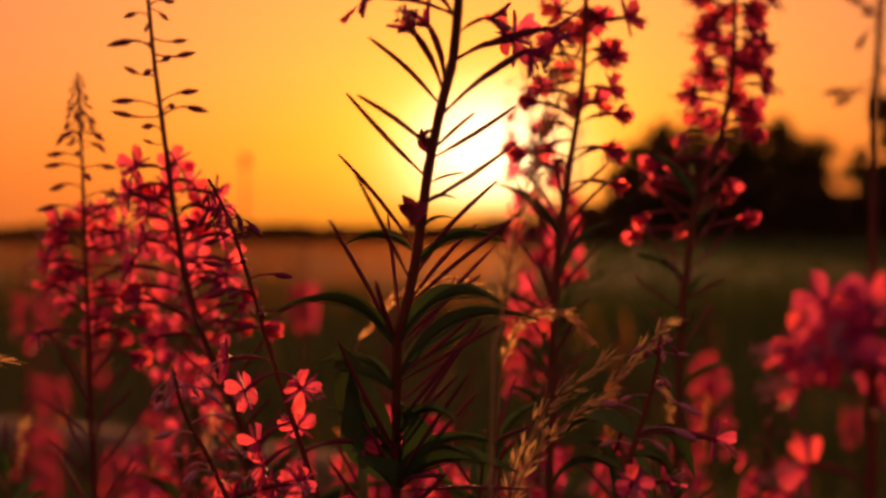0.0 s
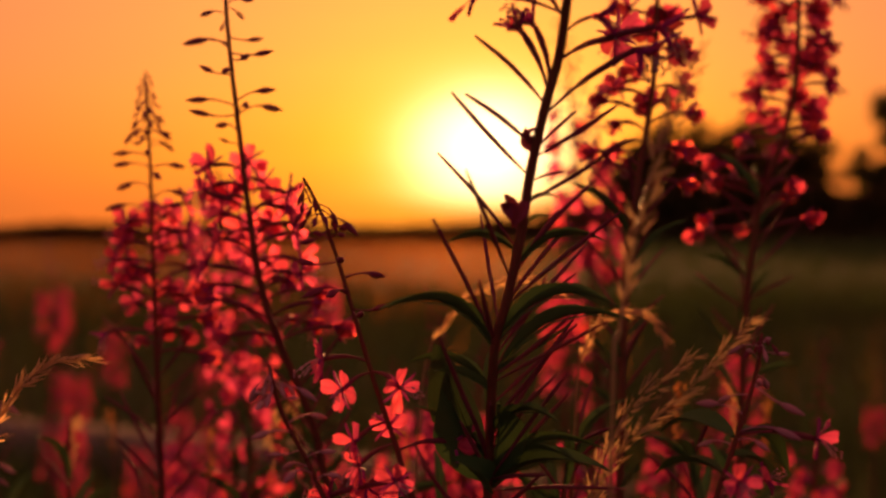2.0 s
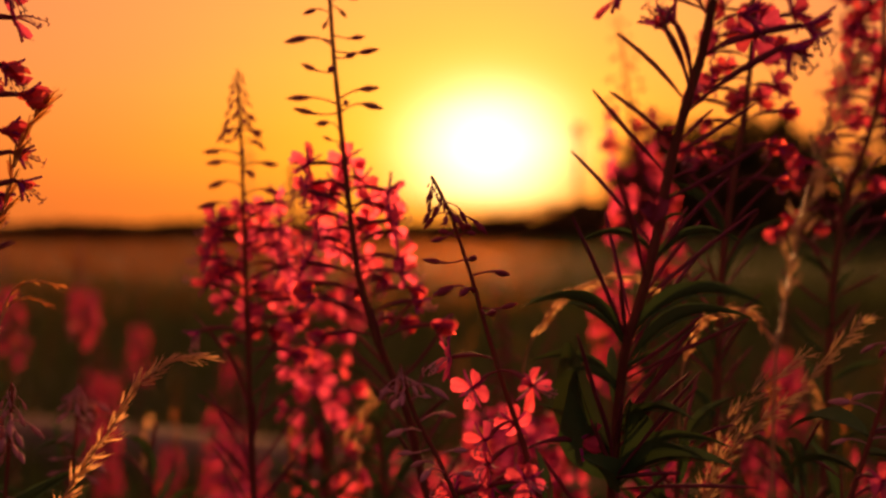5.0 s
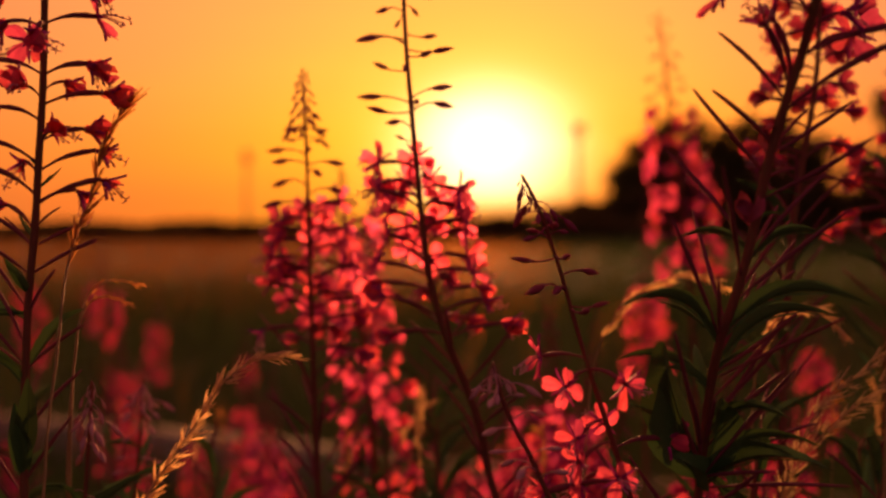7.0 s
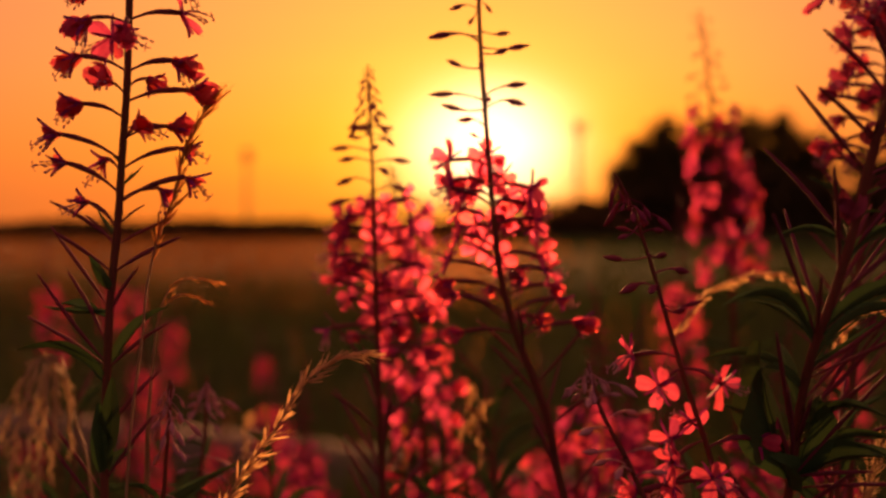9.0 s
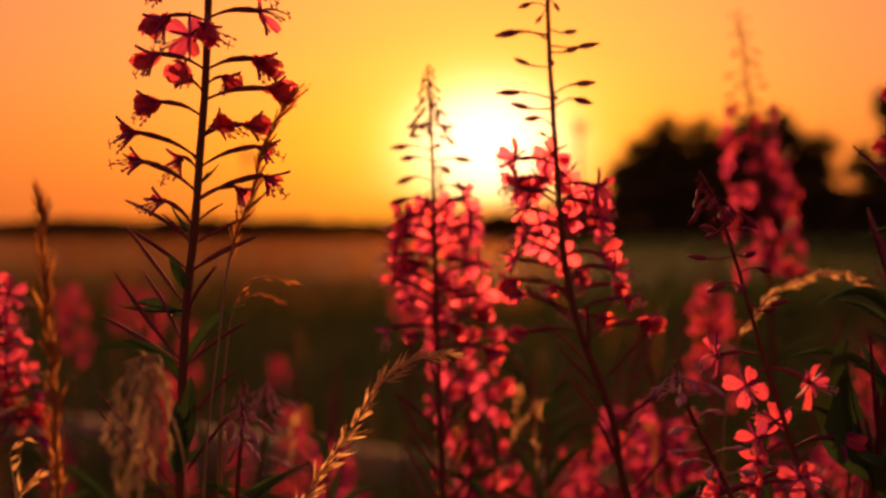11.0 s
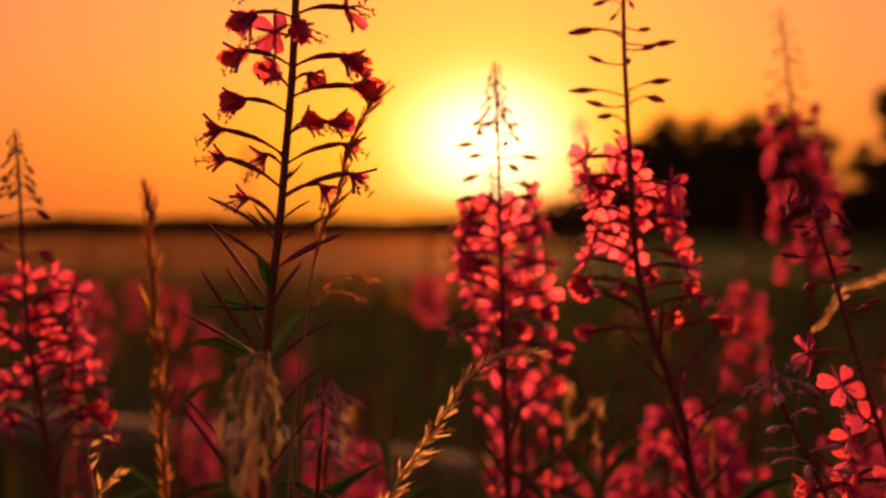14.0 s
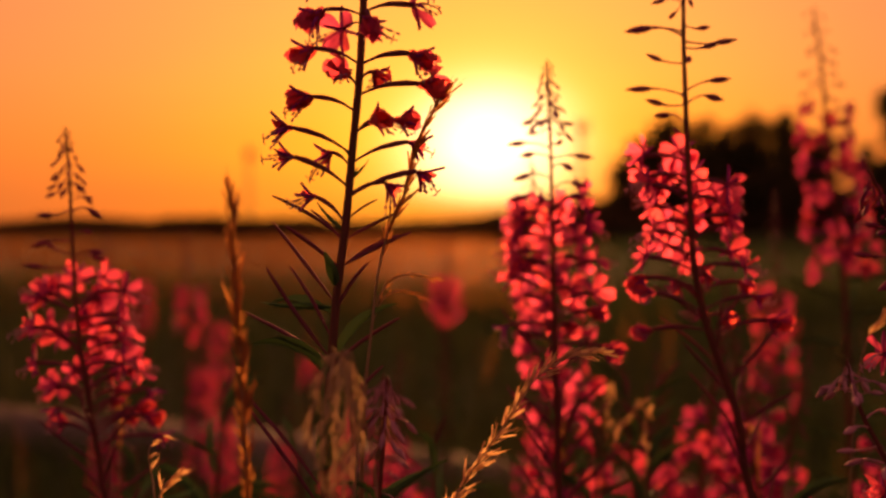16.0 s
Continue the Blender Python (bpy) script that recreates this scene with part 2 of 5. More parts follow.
def build(fill, name, *mats):
    bm = bmesh.new()
    fill(bm)
    return mesh_of(name, bm, *mats)


def part(name, me, parent, m=None, label=""):
    """Links a mesh as one object under a thing or a part."""
    ob = new(name, me)
    ob.parent = parent
    if m is not None:
        ob.matrix_basis = m
    return tagged(ob, label)


def along(v, roll=0.0):
    """A turn that lays x along v, with z as far up as it goes."""
    x = Vector(v).normalized()
    y = Vector((0, 0, 1)).cross(x)
    if y.length < 1e-3:
        y = Vector((0, 1, 0))
    y.normalize()
    z = x.cross(y)
    m = Matrix((x, y, z)).transposed().to_4x4()
    return m @ Matrix.Rotation(radians(roll), 4, "X")


def smooth_line(pts, steps=5):
    pts = [Vector(p) for p in pts]
    ext = [pts[0] * 2 - pts[1]] + pts + [pts[-1] * 2 - pts[-2]]
    res = []
    for i in range(1, len(ext) - 2):
        a, b, c, d = ext[i - 1:i + 3]
        for k in range(steps):
            t = k / steps
            res.append(0.5 * (2 * b + (c - a) * t + (2 * a - 5 * b + 4 * c - d) * t * t + (3 * b - a - 3 * c + d) * t ** 3))
    return res + [pts[-1]]


# ---- the pieces of a willowherb, made once and shared ----
def fill_petal(length, width, cup, wave):
    def fill(bm):
        rows = []
        for i in range(7):
            u = i / 6
            w = width * (0.12 + 0.88 * math.sin(math.pi * min(1, u ** 0.8 * 0.62)) ** 1.7) * (1 if u < 0.95 else 0.72)
            row = []
            for k in range(5):
                v = k / 2 - 1
                notch = 0.05 * length * (1 - abs(v)) ** 2 if i == 6 else 0
                row.append((length * u - notch, w * 0.5 * v, cup * length * (u * u - 0.2 * u) + 0.10 * width * v * v + wave * length * math.sin(5 * u + 2 * v)))
            rows.append(row)
        ribbon(bm, rows)
    return fill


PETALS = [build(fill_petal(0.0138, 0.0088, 0.12, 0.04), "petal", PETAL), build(fill_petal(0.0128, 0.0080, 0.22, -0.05), "petal", PETAL), build(fill_petal(0.0140, 0.0084, -0.05, 0.06), "petal", PETAL)]
DUSKY = [build(fill_petal(0.0132, 0.0104, 0.2, 0.05), "petal", DUSK), build(fill_petal(0.0124, 0.0096, 0.35, -0.06), "petal", DUSK)]
CUPPED = [build(fill_petal(0.0136, 0.0112, 0.42, 0.12), "petal", FADED), build(fill_petal(0.0122, 0.0104, 0.6, -0.14), "petal", FADED), build(fill_petal(0.0146, 0.0092, 0.25, 0.16), "petal", FADED)]


def fill_sepals(spread, length=0.012):
    def fill(bm):
        for q in range(4):
            r = Matrix.Rotation(math.pi / 2 * q + 0.785, 4, "Z") @ Matrix.Rotation(-radians(spread), 4, "Y")
            rows = []
            for i in range(5):
                u = i / 4
                w = 0.0026 * (1 - u) ** 0.7 * (0.5 + u * 1.2) + 0.0002
                rows.append([r @ Vector((length * u, w * 0.5 * s, 0.0015 * abs(s) - 0.002 * u * u)) for s in (-1, 0, 1)])
            ribbon(bm, rows)
    return fill


def fill_stamens(seed, length, droop):
    def fill(bm):
        rr = random.Random(seed)
        for k in range(8):
            a = 2 * math.pi * k / 8 + rr.uniform(-0.3, 0.3)
            s = rr.uniform(0.15, 0.4)
            ln = length * rr.uniform(0.7, 1.1)
            pts = [Vector((math.cos(a) * s * u, math.sin(a) * s * u, u)) * ln + Vector((droop * u * u * ln, 0, 0)) for u in (0, 0.4, 0.75, 1)]
            tube(bm, pts, [0.00028, 0.00022, 0.0002, 0.0002], 3)
            d = (pts[-1] - pts[-2]).normalized() * 0.0011
            tube(bm, [pts[-1] - d, pts[-1], pts[-1] + d], [0.0003, 0.00065, 0.0003], 4)
        pts = [Vector((droop * 0.9 * u * u, 0.05 * u, u)) * length * 1.25 for u in (0, 0.3, 0.6, 0.85, 1)]
        tube(bm, pts, 0.0003, 3)
        for k in range(4):
            a = 1.57 * k
            e = Vector((math.cos(a), math.sin(a), 0.2)) * 0.002
            tube(bm, [pts[-1], pts[-1] + e, pts[-1] + e * 1.3 - Vector((0, 0, 0.0008))], 0.0003, 3)
    return fill


SEPALS_OPEN, SEPALS_SHUT = build(fill_sepals(12), "calyx", SEPAL), build(fill_sepals(55), "calyx", SEPAL)
STAMENS = [build(fill_stamens(1, 0.011, 0.5), "stamen_tuft", STAMEN), build(fill_stamens(2, 0.012, 0.7), "stamen_tuft", STAMEN)]


def fill_pedicel(bm):
    """Stalk and slim ovary, one unit long, rising and then levelling."""
    pts = [(u, 0, 0.09 * math.sin(math.pi * u)) for u in (0, 0.15, 0.35, 0.55, 0.8, 1.0)]
    tube(bm, pts, [0.030, 0.026, 0.034, 0.052, 0.062, 0.045], 6)


PEDICEL = build(fill_pedicel, "flower", POD)


def fill_bud(bend, fat):
    def fill(bm):
        pts = [(u, 0, bend * math.sin(math.pi * min(1, u * 1.1))) for u in (0, 0.2, 0.4, 0.58)]
        tube(bm, pts, [0.026, 0.020, 0.020, 0.034], 5)
        z0 = bend * math.sin(math.pi * 0.58 * 1.1)
        dz = bend * -0.9
        pts = [(0.56 + 0.46 * u, 0, z0 + dz * u) for u in (0, 0.12, 0.35, 0.6, 0.85, 1)]
        tube(bm, pts, [r * fat for r in (0.03, 0.07, 0.108, 0.1, 0.05, 0.012)], 7)
    return fill


BUDS = [build(fill_bud(0.10, 0.72), "bud", BUD), build(fill_bud(0.18, 0.8), "bud", BUD), build(fill_bud(-0.08, 0.66), "bud", BUD)]
MAUVE_BUDS = [build(fill_bud(0.10, 0.78), "bud", MAUVE), build(fill_bud(0.16, 0.70), "bud", MAUVE), build(fill_bud(-0.06, 0.66), "bud", MAUVE)]
TIP_BUDS = [build(fill_bud(0.15, 0.9), "bud", BUD), build(fill_bud(0.08, 0.75), "bud", BUD)]


def fill_pod(bend, twist):
    def fill(bm):
        us = (0, 0.06, 0.15, 0.3, 0.5, 0.7, 0.9, 1)
        pts = [(u, twist * math.sin(3 * u), bend * math.sin(math.pi * u) - 0.1 * bend * u) for u in us]
        tube(bm, pts, [0.016, 0.013, 0.018, 0.028, 0.031, 0.029, 0.022, 0.012], 6)
    return fill


PODS = [build(fill_pod(0.02, 0.008), "seed_pod", POD), build(fill_pod(-0.03, 0.01), "seed_pod", POD), build(fill_pod(0.05, -0.01), "seed_pod", POD)]


def fill_leaf(droop, fold, wave):
    def fill(bm):
        rows = []
        for i in range(11):
            u = i / 10
            w = (math.sin(math.pi * u ** 0.75) ** 0.8 * 0.5 + 0.02) if 0 < i < 10 else 0.03
            z = droop * (u - u * u * 1.0) * 1.6 - 0.08 * max(0, droop) * u ** 3
            rows.append([(u, w * v, z + 0.3 * fold * abs(v) * w + 0.35 * wave * math.sin(9 * u + 2 * v) * abs(v)) for v in (-1, -0.5, 0, 0.5, 1)])
        ribbon(bm, rows)
        tube(bm, [(u, 0, droop * (u - u * u) * 1.6 - 0.08 * max(0, droop) * u ** 3 - 0.006) for u in (0, 0.25, 0.5, 0.75, 0.95)], [0.014, 0.012, 0.01, 0.007, 0.003], 4)
    return fill


CURL = build(fill_leaf(0.5, 0.8, 0.12), "leaf", BUD)
CRUMPLED = build(fill_leaf(0.16, 1.1, 0.09), "leaf", LEAF)
LEAVES = [build(fill_leaf(0.42, 0.5, 0.02), "leaf", LEAF), build(fill_leaf(0.20, 0.45, 0.03), "leaf", LEAF), build(fill_leaf(-0.12, 0.3, 0.02), "leaf", LEAF)]


def fill_blossom(tilt, mats, seed):
    """A whole small flower in one mesh: pedicel, petals, sepals."""
    def fill(bm):
        rr = random.Random(seed)
        tube(bm, [(0, 0, 0), (0.008, 0, 0.002), (0.018, 0, 0.001)], [0.0007, 0.0008, 0.001], 5, 1)
        face = Matrix.Translation((0.018, 0, 0.001)) @ Matrix.Rotation(radians(90 + rr.uniform(-10, 25)), 4, "Y")
        for q in range(4):
            r = face @ Matrix.Rotation(math.pi / 2 * q + 0.3, 4, "Z") @ Matrix.Rotation(-radians(tilt + rr.uniform(-10, 15)), 4, "Y")
            rows = []
            for i in range(4):
                u = i / 3
                w = 0.0098 * (0.12 + 0.85 * math.sin(math.pi * u * 0.65)) * (0.7 if i == 3 else 1)
                rows.append([r @ Vector((0.0125 * u, w * 0.5 * v, 0.002 * u * u + 0.001 * v * v)) for v in (-1, 0, 1)])
            ribbon(bm, rows, 0)
            r = face @ Matrix.Rotation(math.pi / 2 * q + 1.1, 4, "Z") @ Matrix.Rotation(-radians(15), 4, "Y")
            ribbon(bm, [[r @ Vector((0.012 * u, 0.0012 * (1.1 - u) * v, 0)) for v in (-1, 1)] for u in (0, 0.5, 1)], 1)
    return fill


BLOSSOMS = [build(fill_blossom(15, 0, k), "flower", DIM_PETAL, SEPAL) for k in range(3)] + [build(fill_blossom(55, 0, 9), "flower", DIM_PETAL, SEPAL)]
MID_BLOSSOMS = [build(fill_blossom(15 + 14 * k, 0, 20 + k), "flower", MID, SEPAL) for k in range(4)]
PINK_BLOSSOMS = [build(fill_blossom(15 + 12 * k, 0, 30 + k), "flower", PETAL, SEPAL) for k in range(4)]


class Stem:
    """The line of a stem, root first, with the point at a height."""

    def __init__(self, pts):
        self.line = smooth_line(pts)
        self.root = Vector(pts[0])

    def at(self, z):
        for a, b in zip(self.line, self.line[1:]):
            if a.z <= z <= b.z:
                return a.lerp(b, (z - a.z) / max(1e-6, b.z - a.z))
        return self.line[-1].copy()


class Willowherb:
    """One flowering willowherb: an Empty at its root that parents stem, leaves, pods, flowers and buds."""

    def __init__(self, stem, r, label, seed, group="flowering willowherbs", buds=None, petals=None, taper=0.8):
        self.s = Stem(stem)
        self.rr = random.Random(seed)
        self.buds, self.petals = buds or BUDS, petals or PETALS
        self.thing = tagged(new("fireweed"), label, "fireweed", group)
        self.thing.location = self.s.root
        line = [p - self.s.root for p in self.s.line]
        n = len(line) - 1
        top = line[-1].z

        def fill(bm):
            radii = [max(r[1], r[0] + (r[1] - r[0]) * max(0, (p.z / top - taper) / (1 - taper))) * (1 + 0.05 * math.sin(i * 2.7)) for i, p in enumerate(line)]
            radii[-1] *= 0.6
            tube(bm, line, radii, 8)
        part("stem", build(fill, "stem", STEM), self.thing)

    def place(self, z):
        return self.s.at(z) - self.s.root

    def bud(self, z, v, meshes=None):
        v = Vector(v)
        part("bud", self.rr.choice(meshes or self.buds), self.thing, Matrix.Translation(self.place(z)) @ along(v, self.rr.uniform(-25, 25)) @ Matrix.Diagonal((v.length, min(v.length, 0.023), min(v.length, 0.023), 1)))

    def pod(self, z, v):
        v = Vector(v)
        k = max(v.length, 0.02)
        thick = min(1.0, 0.033 / k) * k
        part("seed_pod", self.rr.choice(PODS), self.thing, Matrix.Translation(self.place(z)) @ along(v, self.rr.uniform(-40, 40)) @ Matrix.Diagonal((k, thick, thick, 1)))

    def leaf(self, z, v, width, kind=None, roll=None, me=None):
        v = Vector(v)
        me = me or (LEAVES[kind] if kind is not None else self.rr.choice(LEAVES))
        part("leaf", me, self.thing, Matrix.Translation(self.place(z)) @ along(v, self.rr.uniform(-25, 25) if roll is None else roll) @ Matrix.Diagonal((v.length, width * 0.56, v.length, 1)))

    def flower(self, z, v, state=0, size=1.0, nod=None):
        """state 0: open; 1: half shut, hanging; 2: withered."""
        v, rr = Vector(v), self.rr
        k = v.length
        m = Matrix.Translation(self.place(z)) @ along(v, rr.uniform(-15, 15)) @ Matrix.Diagonal((k, min(k, 0.024), min(k, 0.024), 1))
        f = part("flower", PEDICEL, self.thing, m)
        if nod is None:
            nod = (rr.uniform(-15, 20), rr.uniform(15, 45), rr.uniform(20, 70))[state]
        end = Matrix.Translation(m.translation + v * 0.99)
        face = m.inverted() @ end @ along(v) @ Matrix.Rotation(radians(90 + nod), 4, "Y") @ Matrix.Rotation(rr.uniform(0, 1.57), 4, "Z") @ Matrix.Scale(size, 4)
        for q in range(4):
            tilt = (rr.uniform(-4, 40), rr.uniform(46, 70), rr.uniform(60, 85))[state]
            me = rr.choice(self.petals) if state == 0 else rr.choice(CUPPED)
            if state == 2 and rr.random() < 0.45:
                continue
            k2 = rr.uniform(0.85, 1.08) * (0.62 if state == 2 else 1)
            part("petal", me, f, face @ Matrix.Rotation(math.pi / 2 * q + rr.uniform(-0.2, 0.2), 4, "Z") @ Matrix.Rotation(-radians(tilt), 4, "Y") @ Matrix.Scale(k2, 4))
        part("calyx", SEPALS_OPEN if state == 0 else SEPALS_SHUT, f, face, "dark magenta sepals")
        part("stamen_tuft", rr.choice(STAMENS), f, face)

    def bloom(self, z, az, length, elev, meshes):
        """A flower of a spike that stands further off, in one piece."""
        v = Vector((math.cos(az) * math.cos(elev), math.sin(az) * math.cos(elev), math.sin(elev)))
        part("flower", self.rr.choice(meshes), self.thing, Matrix.Translation(self.place(z) + v * (length - 0.018)) @ along(v, self.rr.uniform(-30, 30)) @ Matrix.Scale(self.rr.uniform(0.85, 1.1), 4))

    # zones by height
    def bud_zone(self, z0, z1, n, length=0.024, droop=1.0):
        for i in range(n):
            u = i / max(1, n - 1)
            az = i * 2.4 + self.rr.uniform(-0.3, 0.3)
            ln = length * (1 - 0.62 * u) * self.rr.uniform(0.85, 1.1)
            e = self.rr.uniform(-0.15, 0.25) - droop * (0.4 + 0.7 * u)
            self.bud(z0 + (z1 - z0) * u ** 0.85, Vector((math.cos(az) * math.cos(e), math.sin(az) * math.cos(e), math.sin(e))) * ln, TIP_BUDS if u > 0.25 and droop == 1.0 else self.buds)

    def flower_zone(self, z0, z1, n, length=0.022, detailed=True, open_from=0.2, meshes=None, clear=False):
        """clear: the flowers have turned to the sides and away, so that the stem shows."""
        for i in range(n):
            u = (i + self.rr.uniform(-0.3, 0.3)) / n
            az = i * 2.39996 + self.rr.uniform(-0.35, 0.35)
            if clear and math.sin(az) < -0.45:
                az = -az
            e = self.rr.uniform(-0.05, 0.45)
            ln = length * (1.15 - 0.3 * u) * self.rr.uniform(0.85, 1.15)
            z = z0 + (z1 - z0) * max(0, u)
            if detailed:
                v = Vector((math.cos(az) * math.cos(e), math.sin(az) * math.cos(e), math.sin(e))) * ln
                self.flower(z, v, 0 if u > open_from else self.rr.choice((1, 1, 2)), self.rr.uniform(0.78, 0.98))
            else:
                self.bloom(z, az, ln, e, meshes or BLOSSOMS)

    def pod_zone(self, z0, z1, n, length=0.045, elev=(0.5, 0.95)):
        for i in range(n):
            u = i / max(1, n - 1)
            az = i * 2.39996 + self.rr.uniform(-0.3, 0.3)
            e = self.rr.uniform(*elev)
            self.pod(z0 + (z1 - z0) * u, Vector((math.cos(az) * math.cos(e), math.sin(az) * math.cos(e), math.sin(e))) * length * self.rr.uniform(0.7, 1.15))

    def leaf_zone(self, z0, z1, n, length=0.09, width=0.014, elev=(0.1, 0.7)):
        for i in range(n):
            u = i / max(1, n - 1)
            az = i * 2.39996 + 0.8 + self.rr.uniform(-0.3, 0.3)
            e = self.rr.uniform(*elev)
            self.leaf(z0 + (z1 - z0) * u, Vector((math.cos(az) * math.cos(e), math.sin(az) * math.cos(e), math.sin(e))) * length * self.rr.uniform(0.7, 1.15), width * self.rr.uniform(0.8, 1.2))


# ---- the ground and the distance ----
def fill_ground(bm):
    n, size = 60, 2500.0
    grid = []
    for i in range(n + 1):
        row = []
        for k in range(n + 1):
            a, b = 2 * i / n - 1, 2 * k / n - 1
            x, y = size * a * abs(a) ** 3, size * b * abs(b) ** 3
            row.append((x, y, 0.03 * noise.noise((x * 0.6, y * 0.6, 0)) - 0.03))
        grid.append(row)
    ribbon(bm, grid)


tagged(new("ground", build(fill_ground, "ground", SOIL)), "dark meadow soil with short grass", "ground", "", "structure")


def blades(name, mat, label, n, near, far, half, height, width, seed, power=1.0, bounds=(-9.0, 9.0)):
    """Meadow grass as many single bent blades."""
    rr = random.Random(seed)
    verts, faces = [], []
    for _ in range(n):
        y = near + (far - near) * rr.random() ** power
        x = rr.uniform(-half, half) * (abs(y) + 2) * 0.5 + 0.02 * y
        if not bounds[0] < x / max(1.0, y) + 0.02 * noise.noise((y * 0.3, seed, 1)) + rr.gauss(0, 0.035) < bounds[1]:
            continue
        clump = 0.75 + 0.35 * noise.noise((x * 0.35, y * 0.2, 3))
        h = height * clump * rr.uniform(0.6, 1.15)
        w = width * (0.12 + 0.88 * max(0.15, y / far)) * rr.uniform(0.6, 1.3)
        a = rr.uniform(0, 3.14)
        cx, cy = math.cos(a) * w, math.sin(a) * w
        bx, by = rr.gauss(0, 0.13) * h, rr.gauss(0, 0.13) * h
        k = len(verts)
        verts += [(x - cx, y - cy, 0), (x + cx, y + cy, 0), (x + cx * 0.7 + bx * 0.4, y + cy * 0.7 + by * 0.4, h * 0.6), (x - cx * 0.7 + bx * 0.4, y - cy * 0.7 + by * 0.4, h * 0.6), (x + bx, y + by, h)]
        faces += [(k, k + 1, k + 2, k + 3), (k + 3, k + 2, k + 4)]
    me = bpy.data.meshes.new(name)
    me.from_pydata(verts, [], faces)
    me.materials.append(mat)
    return tagged(new(name, me), label, "grass", "", "stuff")


blades("meadow_grass", MEADOW, "dense dark green meadow grass standing in shade", 30000, 2.2, 20, 1.1, 0.55, 0.009, 11, 1.4)
blades("kerbside_grass", MEADOW, "thick dark grass along the concrete edging", 7000, 2.4, 6.5, 1.0, 0.22, 0.006, 18)
blades("short_grass", MEADOW, "short dark grass round the feet of the fireweed", 70000, -4.0, 4.0, 2.2, 0.34, 0.016, 16)
blades("tall_grass", MEADOW, "tall thin grass blades among the fireweed", 800, 0.85, 2.3, 0.75, 0.82, 0.0022, 15)
blades("meadow_stalks", RIPE, "tall thin straw-coloured stalks standing in the meadow", 130, 3.0, 9.0, 0.9, 0.8, 0.005, 21)
# one far meadow, split by colour: the trees' shade is painted in on the right
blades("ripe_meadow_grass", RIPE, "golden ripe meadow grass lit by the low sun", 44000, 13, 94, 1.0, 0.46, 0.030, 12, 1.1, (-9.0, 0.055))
blades("far_meadow_grass", MEADOW, "dark green far meadow grass, the trees' shade put into its colour", 44000, 13, 94, 1.0, 0.46, 0.030, 17, 1.1, (0.055, 9.0))


def hedge_row(name, label, x0, x1, y, height, n, size, seed, humps):
    """Distant bushes in a row: many leaf clumps over an uneven line."""
    rr = random.Random(seed)
    verts, faces = [], []
    for _ in range(n):
        x = rr.uniform(x0, x1)
        h = height * (0.8 + 0.25 * noise.noise((x * 0.11, seed, 0)) + 0.12 * noise.noise((x * 0.6, seed, 4)))
        for hx, hw, hh in humps:
            h += hh * math.exp(-((x - hx) / hw) ** 2)
        z = h * rr.random() ** 0.8
        yy = y + rr.gauss(0, 1.2)
        d = Vector((rr.gauss(0, 1), rr.gauss(0, 1), rr.gauss(0, 1))).normalized()
        a = d.orthogonal().normalized() * size * rr.uniform(0.5, 1.2)
        b = d.cross(a)
        k = len(verts)
        p = Vector((x, yy, z))
        verts += [tuple(p + a), tuple(p + b * 0.8), tuple(p - a), tuple(p - b * 0.8)]
        faces.append((k, k + 1, k + 2, k + 3))
    # the dense inside of the row
    steps = int((x1 - x0) / 0.8)
    for i in range(steps + 1):
        x = x0 + (x1 - x0) * i / steps
        h = 0.7 * height * (0.7 + 0.25 * noise.noise((x * 0.11, seed, 0)) + 0.12 * noise.noise((x * 0.6, seed, 4)))
        for hx, hw, hh in humps:
            h += 0.9 * hh * math.exp(-((x - hx) / hw) ** 2)
        k = len(verts)
        verts += [(x, y - 0.8, 0), (x, y - 0.5, h * 0.6), (x, y, h), (x, y + 0.5, h * 0.6), (x, y + 0.8, 0)]
        if i:
            faces += [(k - 5 + q, k + q, k + q + 1, k - 4 + q) for q in range(4)]
    me = bpy.data.meshes.new(name)
    me.from_pydata(verts, [], faces)
    me.materials.append(HEDGE)
    return tagged(new(name, me), label, "hedge", "", "stuff")


hedge_row("far_hedge", "far dark hedge along the end of the field", -62, 17, 100, 1.72, 14000, 0.3, 3, [(-22.6, 1.7, 0.5), (-19.9, 1.1, 0.4), (9.4, 7, 1.0)])
hedge_row("field_hedge", "dark hedge under the trees at the field edge", 9.5, 90, 119, 3.6, 22000, 0.5, 5, [(13.5, 2.4, 0.9), (20, 3, 1.6), (24.5, 4, 2.6), (30, 4.5, 3.4), (36, 4, 2.8), (49, 6, 4.0), (61, 6, 3.5)])


